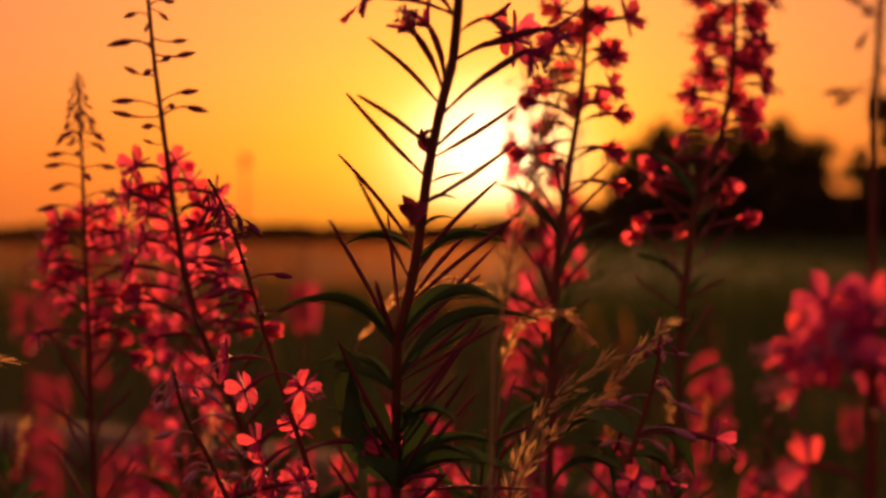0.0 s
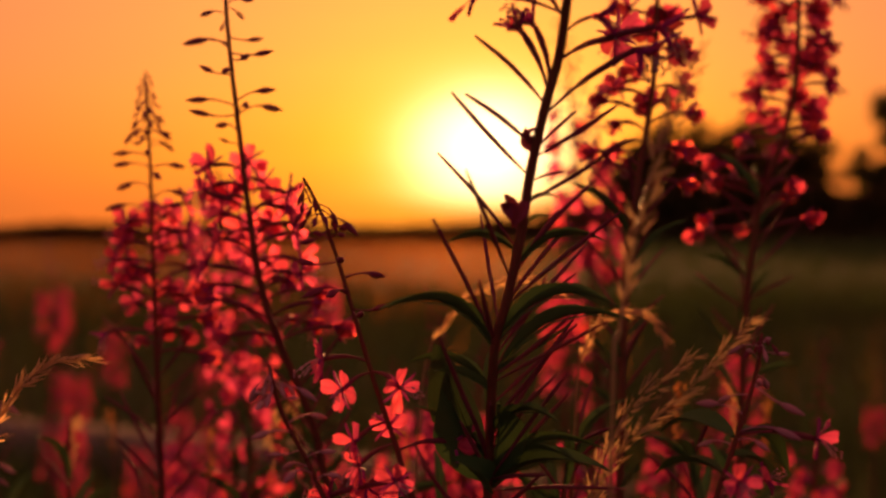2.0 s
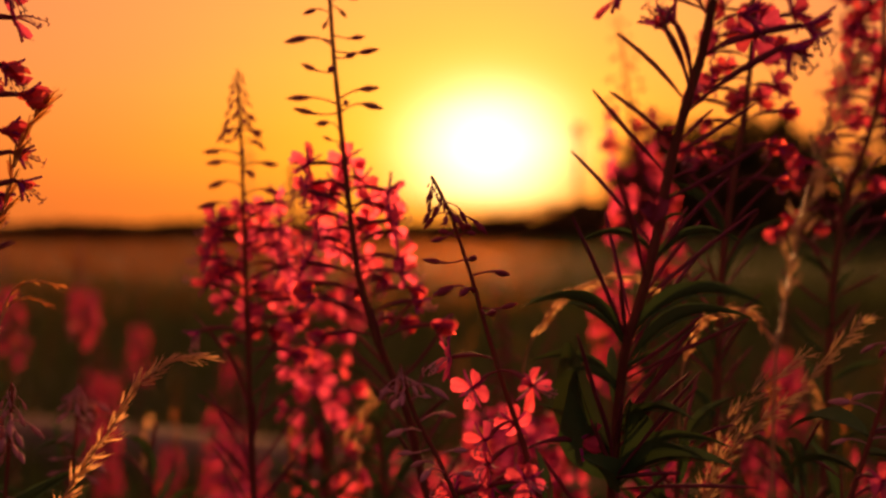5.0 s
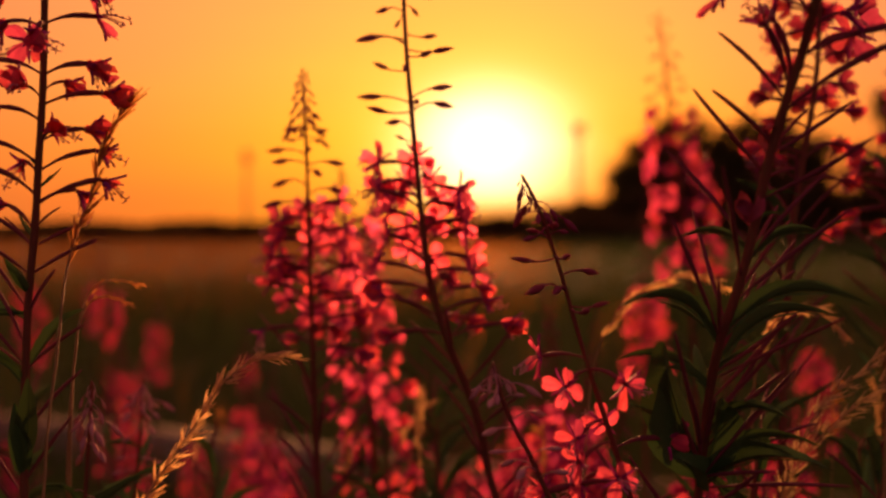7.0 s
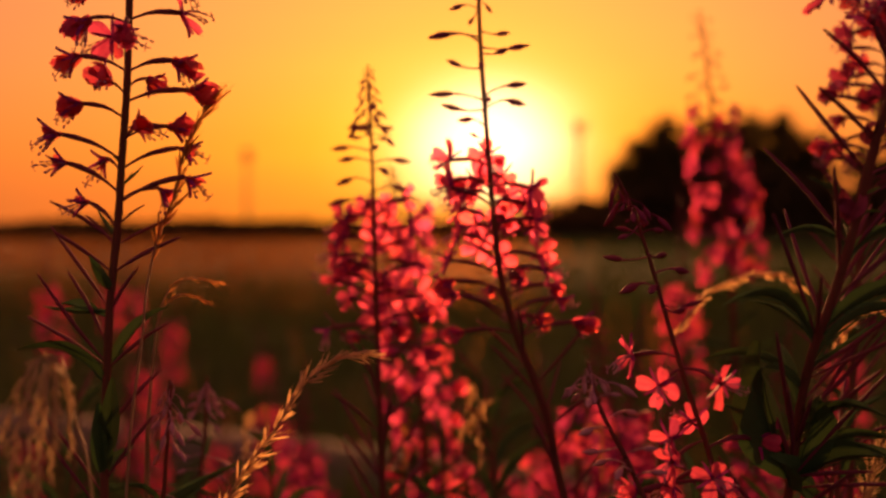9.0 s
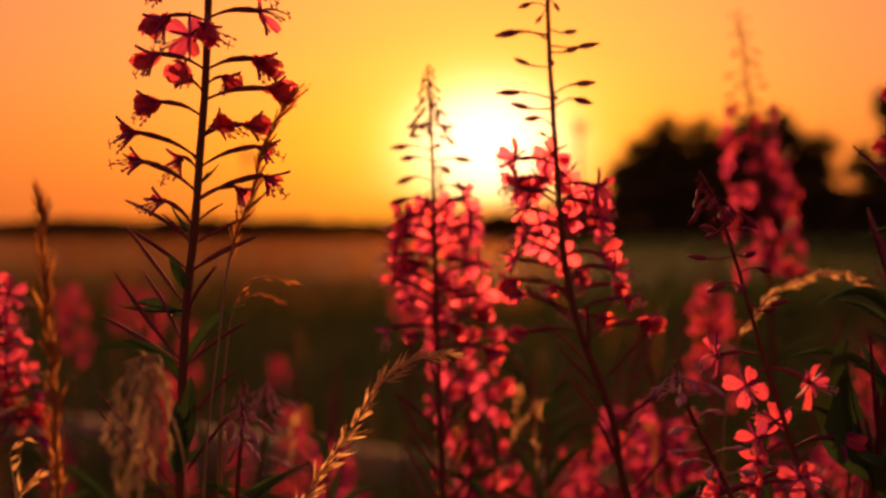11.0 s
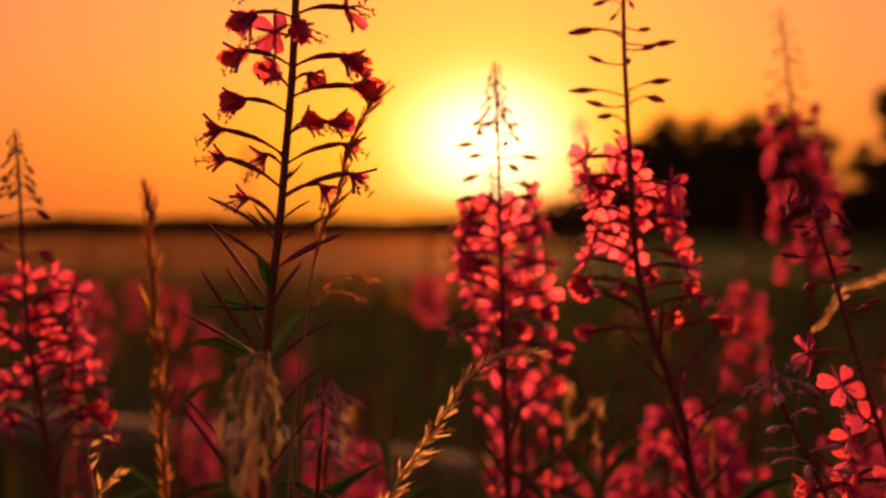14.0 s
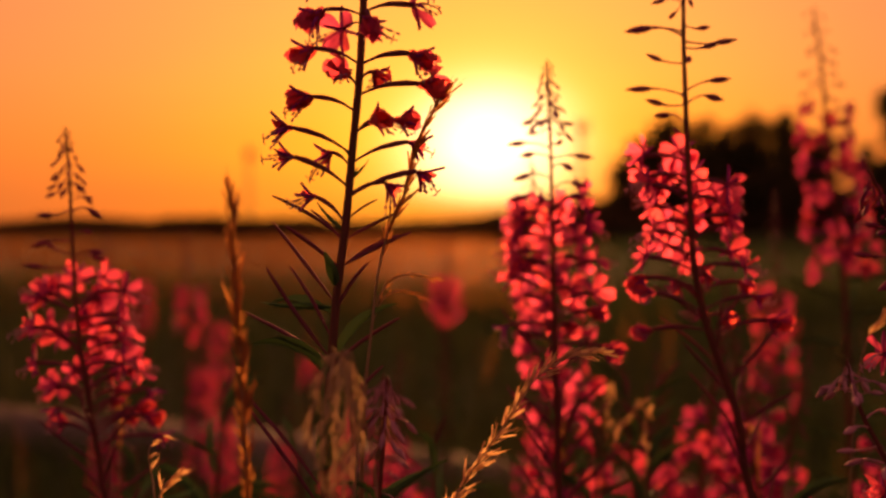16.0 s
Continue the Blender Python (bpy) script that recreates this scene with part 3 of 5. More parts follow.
def tree(x, y, height, spread, seed, label, clumps=1500, low=0.12, leaf=0.25):
    """A broad tree: trunk, limbs, and a crown of many leaf clumps with gaps."""
    rr = random.Random(seed)
    thing = tagged(new("tree"), label, "tree", "trees at the field edge")
    thing.location = (x, y, 0)
    ends = []

    def fill(bm):
        tube(bm, [(0, 0, -0.2), (0.1, 0, height * 0.2), (0.0, 0.1, height * 0.45), (0.15, 0, height * 0.8)], [0.4, 0.32, 0.22, 0.05], 8)
        for i in range(16):
            a, z = i * 2.4, height * rr.uniform(0.14, 0.7)
            ln = spread * rr.uniform(0.55, 0.95) * (1.05 - 0.45 * (z / height))
            e = rr.uniform(0.15, 0.8)
            tip = Vector((math.cos(a) * ln * math.cos(e), math.sin(a) * ln * math.cos(e), z + ln * math.sin(e) * 0.8))
            tip.z = min(tip.z, height * 0.95)
            mid = Vector((tip.x * 0.5, tip.y * 0.5, (z + tip.z) * 0.5 + 0.25))
            tube(bm, [(0, 0, z), mid, tip], [0.13, 0.08, 0.03], 5)
            ends.append(tip)
            ends.append(mid)
    part("trunk", build(fill, "trunk", BARK), thing)
    centres = [(e + Vector((rr.gauss(0, 0.5), rr.gauss(0, 0.5), rr.gauss(0, 0.4))), rr.uniform(0.9, 1.7)) for e in ends]
    centres += [(Vector((rr.gauss(0, spread * 0.35), rr.gauss(0, spread * 0.35), height * rr.uniform(0.35, 0.93))), rr.uniform(0.8, 1.5)) for _ in range(26)]
    centres += [(Vector((rr.uniform(-spread, spread) * 0.85, rr.uniform(-spread, spread) * 0.5, height * rr.uniform(low, 0.35))), rr.uniform(0.8, 1.5)) for _ in range(14)]
    verts, faces = [], []
    for i in range(clumps):
        c, r = centres[i % len(centres)]
        d = Vector((rr.gauss(0, 1), rr.gauss(0, 1), rr.gauss(0, 0.8))).normalized()
        p = c + d * r * rr.random() ** 0.5
        p.z = max(0.3, min(p.z, height))
        n = Vector((rr.gauss(0, 1), rr.gauss(0, 1), rr.gauss(0, 1))).normalized()
        a = n.orthogonal().normalized() * leaf * rr.uniform(0.65, 1.35)
        b = n.cross(a) * 0.7
        k = len(verts)
        verts += [tuple(p + a), tuple(p + b), tuple(p - a), tuple(p - b)]
        faces.append((k, k + 1, k + 2, k + 3))
    me = bpy.data.meshes.new("crown")
    me.from_pydata(verts, [], faces)
    me.materials.append(FOLIAGE)
    part("crown", me, thing)


tree(19.6, 122, 8.3, 4.0, 20, "low dark leafy tree at the end of the hedge", 5600)
tree(21.6, 121, 10.2, 4.4, 27, "dark rounded tree between taller ones", 6600)
tree(24.3, 122, 12.3, 5.4, 21, "dark leafy tree at the field edge, low sun behind", 8600)
tree(28.5, 121, 13.4, 6.2, 22, "tall dark broad-crowned tree against the sunset", 10400)
tree(34.0, 123, 13.0, 6.0, 23, "dark broad-crowned tree beside the hedge", 10000)
tree(38.0, 122, 11.6, 4.6, 24, "low rounded dark tree beside the hedge", 5600)
tree(48.9, 121, 16.0, 8.3, 25, "large dark tree standing apart at the field edge", 14000, 0.12, 0.42)
tree(62.0, 123, 15.0, 8.0, 26, "large dark tree at the field edge", 9000, 0.12, 0.42)


def mast(x, y, height, r, label, head):
    thing = tagged(new("mast"), label, "mast", "masts beyond the field")
    thing.location = (x, y, 0)
    part("pole", build(lambda bm: tube(bm, [(0, 0, -0.2), (0, 0, height * 0.5), (0, 0, height)], [r, r * 0.85, r * 0.7], 8), "pole", STEEL), thing)

    def fill(bm):
        for k in range(3):
            a = 2.1 * k
            tube(bm, [(math.cos(a) * head, math.sin(a) * head, height - 1.4), (math.cos(a) * head, math.sin(a) * head, height + 0.3)], [0.22, 0.22], 6)
            tube(bm, [(0, 0, height - 0.6), (math.cos(a) * head, math.sin(a) * head, height - 0.6)], [0.06, 0.06], 5)
    part("antenna_ring", build(fill, "antenna_ring", STEEL), thing)


mast(-25.6, 150, 10.6, 0.22, "slim grey mast far beyond the field", 0.45)
mast(17.36, 150, 14.2, 0.34, "grey mast with antennas beyond the hedge", 0.75)


def fill_kerb(bm):
    line = [Vector((-6.5, 7.95, 0)), Vector((-3.4, 6.32, 0)), Vector((-0.963, 5.05, 0)), Vector((-0.238, 4.67, 0)), Vector((1.5, 3.76, 0)), Vector((3.2, 2.88, 0))]
    side = Vector((0.42, 0.9, 0)).normalized() * 0.3
    rows = []
    for i, p in enumerate(line):
        j = Vector((0, 0, 0.012 * (-1) ** i))
        rows.append([p + Vector((0, 0, -0.05)), p + Vector((0, 0, 0.14)) + j, p + side * 0.06 + Vector((0, 0, 0.16)) + j, p + side * 0.94 + Vector((0, 0, 0.16)) + j, p + side + Vector((0, 0, 0.14)) + j, p + side + Vector((0, 0, -0.05))])
    ribbon(bm, rows)


tagged(new("kerb", build(fill_kerb, "kerb", CONCRETE)), "low weathered concrete edging across the meadow", "kerb", "", "structure")

# ---- the willowherbs ----
spike_a = dict(stem=[(-0.2017, 0.703, 0), (-0.2026, 0.703, 0.4434), (-0.2072, 0.703, 0.8354), (-0.2128, 0.703, 0.9854), (-0.2151, 0.703, 1.0484), (-0.2165, 0.703, 1.0968), (-0.2179, 0.703, 1.1416), (-0.2189, 0.703, 1.1863), (-0.2204, 0.703, 1.2206), (-0.2216, 0.703, 1.2453)], r=(0.0020, 0.0007))
spike_a_buds = [(1.1932, -0.0258, 0.012, 0.0022), (1.187, -0.0192, -0.012, 0.0001), (1.1743, -0.0224, 0.006, -0.0008), (1.1605, -0.0265, -0.006, 0.0003), (1.1993, 0.0088, 0.012, 0.0022), (1.1863, 0.0237, -0.012, 0), (1.1684, 0.0215, 0.006, 0.0012), (1.1622, 0.0195, -0.006, 0.0006), (1.1801, 0.0107, -0.02, -0.0015), (1.2086, -0.009, -0.012, -0.0037), (1.212, 0.0071, 0.006, 0.0064), (1.2076, -0.0151, 0.02, 0.0009), (1.1966, 0.0047, -0.025, -0.001)]
SA = [1.245, 1.2117, 1.1612, 1.074, 1.0637, 0.9851]
spike_b = dict(stem=[(-0.0269, 0.6698, 0), (-0.033, 0.6698, 0.4511), (-0.0636, 0.6698, 0.8523), (-0.1066, 0.6694, 0.9931), (-0.1145, 0.6631, 1.0312), (-0.1233, 0.6587, 1.058), (-0.135, 0.6536, 1.0876), (-0.1439, 0.6481, 1.12), (-0.1481, 0.6425, 1.1516), (-0.1512, 0.6364, 1.1859), (-0.1536, 0.6314, 1.2133), (-0.156, 0.6259, 1.2433), (-0.1575, 0.6204, 1.2727), (-0.1588, 0.6176, 1.2872), (-0.1596, 0.6132, 1.3099)], r=(0.0023, 0.0008))
spike_b_buds = [(1.2494, -0.0275, 0.012, 0.0013), (1.247, -0.0275, 0.02, 0.0056), (1.2332, -0.019, 0.006, 0.0055), (1.2316, -0.0017, -0.02, -0.0005), (1.2163, -0.0298, 0.012, 0.0044), (1.2117, -0.0235, -0.012, 0.0013), (1.2009, -0.0155, 0.012, 0.0057), (1.1963, -0.0098, -0.01, 0.002), (1.2531, 0.0167, 0.012, 0.0007), (1.2445, 0.0251, -0.012, -0.0009), (1.2415, 0.0139, -0.02, -0.0008), (1.2187, 0.0226, -0.006, 0.0057), (1.2117, 0.0229, 0.012, 0.0033), (1.212, 0.0023, 0.02, 0.0064), (1.2638, -0.0156, 0.006, 0.0008), (1.266, -0.0055, 0.012, -0.0084), (1.2684, 0.0076, 0.012, -0.0046), (1.27, 0.0165, -0.012, -0.0008), (1.273, -0.01, 0.006, 0.0027), (1.2776, 0.0105, -0.006, -0.0018), (1.2868, -0.016, 0.012, 0.0026), (1.2883, 0.0164, -0.012, -0.0012)]
SB = [1.3141, 1.2866, 1.1939, 1.0974, 1.0866, 1.0022]
spike_c = dict(stem=[(0.0386, 0.505, 0), (0.0308, 0.505, 0.464), (-0.0081, 0.505, 0.881), (-0.0548, 0.505, 1.031), (-0.0635, 0.505, 1.0588), (-0.0709, 0.505, 1.0811), (-0.0788, 0.505, 1.1071), (-0.0856, 0.505, 1.1305), (-0.0925, 0.505, 1.1515), (-0.0979, 0.505, 1.1638), (-0.1023, 0.505, 1.1719)], r=(0.0017, 0.0007))
spike_c_buds = [(1.1429, -0.0098, 0.012, 0.0049), (1.1453, 0.0072, -0.012, 0.0013), (1.1355, -0.0188, 0.006, -0.0002), (1.1367, 0.0043, -0.02, 0.0005), (1.1281, 0.0175, 0.012, -0), (1.1207, -0.0186, -0.012, -0.0005), (1.1219, -0.0073, -0.02, -0.0012), (1.1145, 0.016, -0.006, 0.0021), (1.1133, 0.0055, -0.02, 0.001), (1.149, -0.0108, -0.012, -0.0055), (1.1483, 0.0067, 0.02, 0.0007), (1.154, -0.0049, -0.006, -0.0037), (1.1564, -0.0017, -0.015, -0.0062)]
spike_c_flowers = [(1.0916, -0.0195, 0, 0.001), (1.0868, -0.0114, -0.012, -0.006), (1.0869, 0.0125, -0.018, -0.004), (1.0653, -0.0134, -0.01, -0.007), (1.0556, -0.0149, -0.006, -0.008), (1.0477, -0.0017, -0.012, -0.006), (1.0438, -0.0163, 0.006, -0.008), (1.0522, 0.024, 0.012, 0.002), (1.0378, -0.0343, 0.004, -0.006), (1.059, -0.0017, 0.01, 0.002)]
SC = [1.1719, 1.1503, 1.0311]
spike_d = dict(stem=[(0.0453, 0.49, 0), (0.0339, 0.49, 0.4652), (-0.023, 0.49, 0.8839), (-0.0914, 0.49, 1.0339), (-0.0998, 0.49, 1.0523), (-0.1077, 0.49, 1.0667), (-0.1125, 0.49, 1.0798), (-0.1153, 0.49, 1.0917)], r=(0.0016, 0.0009))
spike_d_buds = [(1.0798, -0.0082, 0.012, -0.0071), (1.0822, -0.0048, -0.02, -0.0064), (1.0774, -0.0126, 0.006, 0.0015), (1.0762, 0.0092, -0.006, 0.0021), (1.0667, 0.0158, 0.012, 0.0004), (1.0631, -0.0146, -0.012, -0.0002), (1.0559, -0.0152, 0.006, -0.0036), (1.0523, 0.0132, -0.006, 0.0036), (1.0475, -0.0137, 0.012, -0.0025), (1.0427, 0.0112, -0.012, 0.0043), (1.0451, -0.0098, -0.02, 0.0009), (1.0846, 0.0058, -0.006, -0.0016)]
SD = [1.0917, 1.0822, 1.0339]
spike_m = dict(stem=[(-0.0252, 0.55, 0), (-0.0242, 0.545, 0.45), (-0.0232, 0.536, 0.86), (-0.0222, 0.53, 0.9948), (-0.0214, 0.52, 1.0285), (-0.0202, 0.504, 1.077), (-0.019, 0.4883, 1.1028), (-0.0155, 0.4841, 1.116), (-0.0103, 0.476, 1.1415), (-0.0057, 0.4674, 1.1737), (-0.0002, 0.4601, 1.1998), (0.0041, 0.4554, 1.2162), (0.0064, 0.444, 1.2376), (0.0094, 0.432, 1.2667), (0.0115, 0.4232, 1.2869)], r=(0.0021, 0.0017), taper=0.91)
spike_m_pods = [(1.1986, -0.0283, -0.0065, 0.0265), (1.1704, -0.0318, -0.0103, 0.0331), (1.1819, -0.0285, -0.0181, 0.0198), (1.1406, -0.033, 0.0077, 0.0406), (1.1276, -0.0199, -0.0504, 0.0436), (1.101, -0.0262, -0.0264, 0.0524), (1.1809, 0.0177, 0.0096, 0.0168), (1.1779, 0.0351, 0.0058, 0.022), (1.16, 0.0368, -0.0271, 0.0235), (1.1328, 0.035, 0.0092, 0.0374), (1.1679, 0.0152, 0.011, 0.0052), (1.101, -0.0078, -0.0294, 0.0282), (1.1085, -0.0067, 0.0326, 0.0477), (1.2079, -0.0048, 0.0022, 0.0194)]
spike_m_pods += [(1.0943, 0.0445, 0.0364, 0.0486), (1.0825, 0.0454, -0.0347, 0.0297), (1.0527, 0.0403, 0.0079, 0.0594), (1.0354, 0.0326, -0.0318, 0.0535), (1.0338, 0.0388, 0.0017, 0.0439), (1.0504, -0.0223, -0.0479, 0.0558), (1.0368, 0.0227, -0.0373, 0.0103), (1.0313, 0.0578, -0.0291, 0.0075), (1.1172, 0.0479, -0.0037, 0.0395), (1.0447, -0.0128, -0.0348, 0.0358), (1.0597, 0.0275, -0.025, 0.029), (1.0499, 0.0191, -0.015, 0.0294), (1.0515, -0.0008, -0.025, 0.0249), (1.0856, 0.032, -0.015, 0.0273), (1.118, 0.03, 0.022, 0.034), (1.1, 0.036, 0.015, 0.03), (1.088, 0.026, 0.03, 0.04), (1.072, 0.04, 0.02, 0.034), (1.064, 0.03, -0.02, 0.04), (1.128, 0.022, 0.024, 0.03)]
spike_m_flowers = [(1.203, -0.0111, -0.0092, 0.0227, 2), (1.203, -0.0053, 0.0008, 0.0266, 2), (1.2245, 0.0116, -0.0013, 0.0073, 2), (1.216, 0.0362, -0.0105, 0.0107, 2), (1.1941, 0.0338, -0.0207, 0.0238, 2), (1.2151, 0.0243, 0.0143, 0.0116, 0), (1.2319, -0.0334, -0.0022, 0.0077, 0), (1.2298, -0.0139, 0.0066, 0.0167, 0), (1.2415, 0.0252, 0.0026, 0.0092, 0), (1.2517, -0.0251, -0.0083, 0.0062, 0), (1.2564, 0.0208, 0.0137, 0.0129, 0), (1.2618, -0.019, 0.0059, 0.0114, 0)]
spike_m_leaves = [(1.0986, -0.0465, -0.0339, 0.021, 0.009), (1.1012, 0.0455, -0.0493, 0.0196, 0.0085), (1.1394, -0.0307, 0.0033, 0.0046, 0.007), (1.1341, 0.0406, 0.0116, 0.0105, 0.008), (1.1476, 0.0136, 0.0056, 0.0072, 0.006), (1.1587, 0.0144, -0.0064, 0.0032, 0.004), (1.04, 0.0359, -0.0163, 0.0107, 0.014), (1.0388, 0.0511, -0.0067, 0.0146, 0.012), (1.077, -0.0379, 0.026, 0.0119, 0.01), (1.0842, 0.064, 0.0303, 0.0253, 0.0085), (1.0316, 0.0546, -0.015, 0.0125, 0.021)]
# broad crumpled leaves low on the stem: height, way, width
spike_m_crumpled = [(1.0386, -0.023, -0.025, 0.0618, 0.036), (1.0337, 0.0037, -0.03, 0.0435, 0.03), (1.0353, -0.0183, -0.015, 0.0523, 0.03), (1.0304, -0.0154, -0.025, 0.0213, 0.02)]
# small dry leaves curled against the stem: height, way, width
spike_m_curls = [(1.1800, -0.004, -0.004, 0.010, 0.009), (1.1760, -0.006, -0.002, 0.013, 0.008), (1.1900, -0.005, 0.003, -0.008, 0.008), (1.1500, -0.009, -0.004, 0.010, 0.012), (1.1540, -0.008, 0.004, 0.006, 0.010), (1.1480, -0.007, -0.006, 0.016, 0.010), (1.1620, -0.006, -0.002, -0.012, 0.009)]
spike_e = dict(stem=[(0.0581, 0.68, 0), (0.0585, 0.68, 0.4457), (0.0605, 0.68, 0.8403), (0.0629, 0.68, 0.9903), (0.0639, 0.68, 1.0513), (0.0656, 0.68, 1.0981), (0.0689, 0.68, 1.1448), (0.0755, 0.68, 1.1913), (0.0822, 0.68, 1.2344), (0.0845, 0.68, 1.2841), (0.0861, 0.68, 1.3336)], r=(0.0024, 0.0012))
SE = [1.3337, 1.304, 1.2941, 1.1748, 1.1449, 1.0514, 0.9904]
spike_f = dict(stem=[(0.1437, 0.76, 0), (0.1445, 0.76, 0.4371), (0.1487, 0.76, 0.8214), (0.1537, 0.76, 0.9714), (0.1572, 0.76, 1.077), (0.1597, 0.76, 1.1143), (0.1681, 0.76, 1.1701), (0.1792, 0.76, 1.1998), (0.1902, 0.76, 1.2442), (0.1919, 0.76, 1.2997), (0.1925, 0.76, 1.344)], r=(0.0026, 0.0013))
SF = [1.3553, 1.3221, 1.3074, 1.1777, 1.1666, 1.0697, 0.9717]
spike_n = dict(stem=[(0.121, 0.335, 0), (0.1214, 0.335, 0.4794), (0.1229, 0.335, 0.9316), (0.1246, 0.335, 1.0712), (0.1251, 0.335, 1.1177), (0.1249, 0.335, 1.1505), (0.1257, 0.335, 1.1915), (0.1271, 0.335, 1.216), (0.1277, 0.335, 1.242)], r=(0.0020, 0.0008))
spike_n_buds = [(1.2094, -0.0029, 0.0111, -0.0064), (1.2062, -0.0091, -0.0111, 0.0044), (1.1931, -0.0137, 0.0056, -0.0035), (1.1891, -0.0142, -0.0056, -0.0043), (1.1964, 0.0191, 0.0111, -0.0002), (1.2143, -0.0136, -0.0111, 0.001)]
SN = [1.2422, 1.2227, 1.1393, 1.099, 1.0734, 1.0713]
spike_g = dict(stem=[(-0.3445, 0.558, 0), (-0.3436, 0.558, 0.461), (-0.339, 0.558, 0.8744), (-0.3385, 0.5556, 1.0183), (-0.335, 0.5495, 1.0821), (-0.332, 0.5462, 1.117), (-0.3278, 0.5431, 1.1488), (-0.3247, 0.54, 1.1802), (-0.3213, 0.5367, 1.2137), (-0.3189, 0.5329, 1.2517), (-0.3172, 0.53, 1.2816), (-0.316, 0.53, 1.3146)], r=(0.0021, 0.0016))
spike_g_flowers = [(1.2193, -0.0202, -0.0051, 0.0067, 0), (1.1981, -0.0204, 0.0034, 0.0075, 0), (1.2193, 0.0227, -0.0069, 0.0043, 0), (1.2057, 0.0276, 0.0035, 0.0059, 0), (1.179, -0.0268, -0.0035, 0.0119, 1), (1.1638, -0.0255, 0.0053, 0.0144, 1), (1.2077, -0.0041, -0.0089, 0.0062, 0), (1.2118, 0.0059, 0.0127, 0.0064, 0), (1.2426, 0.004, -0.0202, -0.0057, 0), (1.2381, -0.0093, 0.0092, -0.0014, 2), (1.2411, -0.0177, 0.0, 0.0026, 0), (1.2426, 0.0222, 0.0068, 0.0044, 2)]
spike_g_flowers += [(1.1864, 0.0085, -0.0112, 0.0072, 0), (1.1887, 0.0182, 0.0084, 0.0069, 0), (1.1749, 0.026, 0.0035, 0.0103, 1), (1.1596, 0.0313, -0.0036, 0.0119, 1), (1.1607, 0.0162, 0.0083, 0.0061, 1), (1.1469, -0.0138, 0.0033, 0.013, 1), (1.1728, -0.0094, 0.0095, 0.008, 1), (1.253, -0.0182, 0.0033, 0.0059, 0), (1.2555, 0.0209, -0.0051, 0.0053, 0), (1.2654, -0.0101, 0.0078, 0.0068, 2), (1.2678, 0.0152, -0.0082, 0.0042, 2)]
spike_g_pods = [(1.1406, -0.0347, 0.012, 0.02), (1.127, -0.0237, -0.012, 0.0194), (1.1385, -0.0156, 0.006, 0.0155), (1.1396, 0.0246, 0.006, 0.0131), (1.1272, 0.0329, -0.006, 0.0165), (1.1488, 0.0099, -0.006, 0.0064)]
spike_g_leaves = [(1.1437, -0.0152, 0.02, 0.0144, 0.005), (1.1668, -0.0027, -0.004, 0.0151, 0.004), (1.1668, 0.0082, 0.01, 0.0108, 0.006), (1.1051, -0.0337, 0.03, 0.0043, 0.008), (1.1668, 0.0034, 0.01, 0.0082, 0.004), (1.118, -0.004, -0.02, 0.0173, 0.01)]
spike_g_pods += [(1.1102, -0.0314, 0.012, 0.0383), (1.0837, -0.0286, -0.012, 0.0432), (1.0919, -0.0205, 0.006, 0.035), (1.1059, 0.0155, -0.006, 0.0238), (1.1264, 0.0268, 0.015, 0.016), (1.0807, 0.0321, -0.01, 0.0238), (1.0192, -0.0427, 0.012, 0.0486), (1.0095, -0.0364, -0.012, 0.0555), (1.0498, 0.0257, 0.006, 0.0302), (1.0261, 0.0254, -0.006, 0.0336), (1.0824, -0.0426, 0.015, 0.0222)]
spike_g_leaves += [(1.0793, 0.0311, -0.01, 0.0325, 0.011), (1.0734, -0.0391, -0.012, 0.019, 0.028), (1.1088, -0.0384, 0.02, 0.0007, 0.006), (1.0349, 0.0111, -0.025, 0.0449, 0.022), (1.029, 0.0031, -0.02, 0.0388, 0.02), (1.0349, 0.0114, 0.01, 0.0069, 0.01)]
spike_h = dict(stem=[(-0.4408, 0.7, 0), (-0.4446, 0.7, 0.4421), (-0.4633, 0.7, 0.8324), (-0.4858, 0.7, 0.9824), (-0.494, 0.7, 1.0374), (-0.5006, 0.7, 1.078), (-0.5035, 0.7, 1.1186), (-0.5047, 0.7, 1.1455), (-0.5062, 0.7, 1.1792), (-0.5084, 0.7, 1.2044)], r=(0.0021, 0.0007))
spike_h_buds = [(1.1556, -0.0246, 0.012, -0.0033), (1.154, 0.0218, -0.012, -0.0034), (1.1361, -0.0269, 0.006, -0.0036), (1.1388, 0.0143, -0.006, 0.0028), (1.1287, -0.0253, 0.02, 0.0081), (1.127, 0.0222, -0.012, 0.0027), (1.1236, 0.0143, 0.02, 0.0004), (1.1219, -0.0283, -0.006, 0.0008), (1.1607, 0.0099, 0.012, 0.0013), (1.1657, -0.0107, -0.012, -0.0037), (1.1691, 0.001, 0.02, -0.0028)]
SH = [1.205, 1.1697, 1.1185, 1.021, 1.0176, 0.983]
spike_i = dict(stem=[(0.127, 1.13, 0), (0.126, 1.13, 0.3965), (0.1209, 1.13, 0.7311), (0.1149, 1.13, 0.8811), (0.1085, 1.13, 1.0375), (0.1026, 1.13, 1.1148), (0.0912, 1.13, 1.2028), (0.0826, 1.13, 1.2851), (0.0729, 1.13, 1.3573)], r=(0.0030, 0.0009))
SI = [1.3573, 1.3125, 1.255, 1.0928, 1.0818, 0.8812]
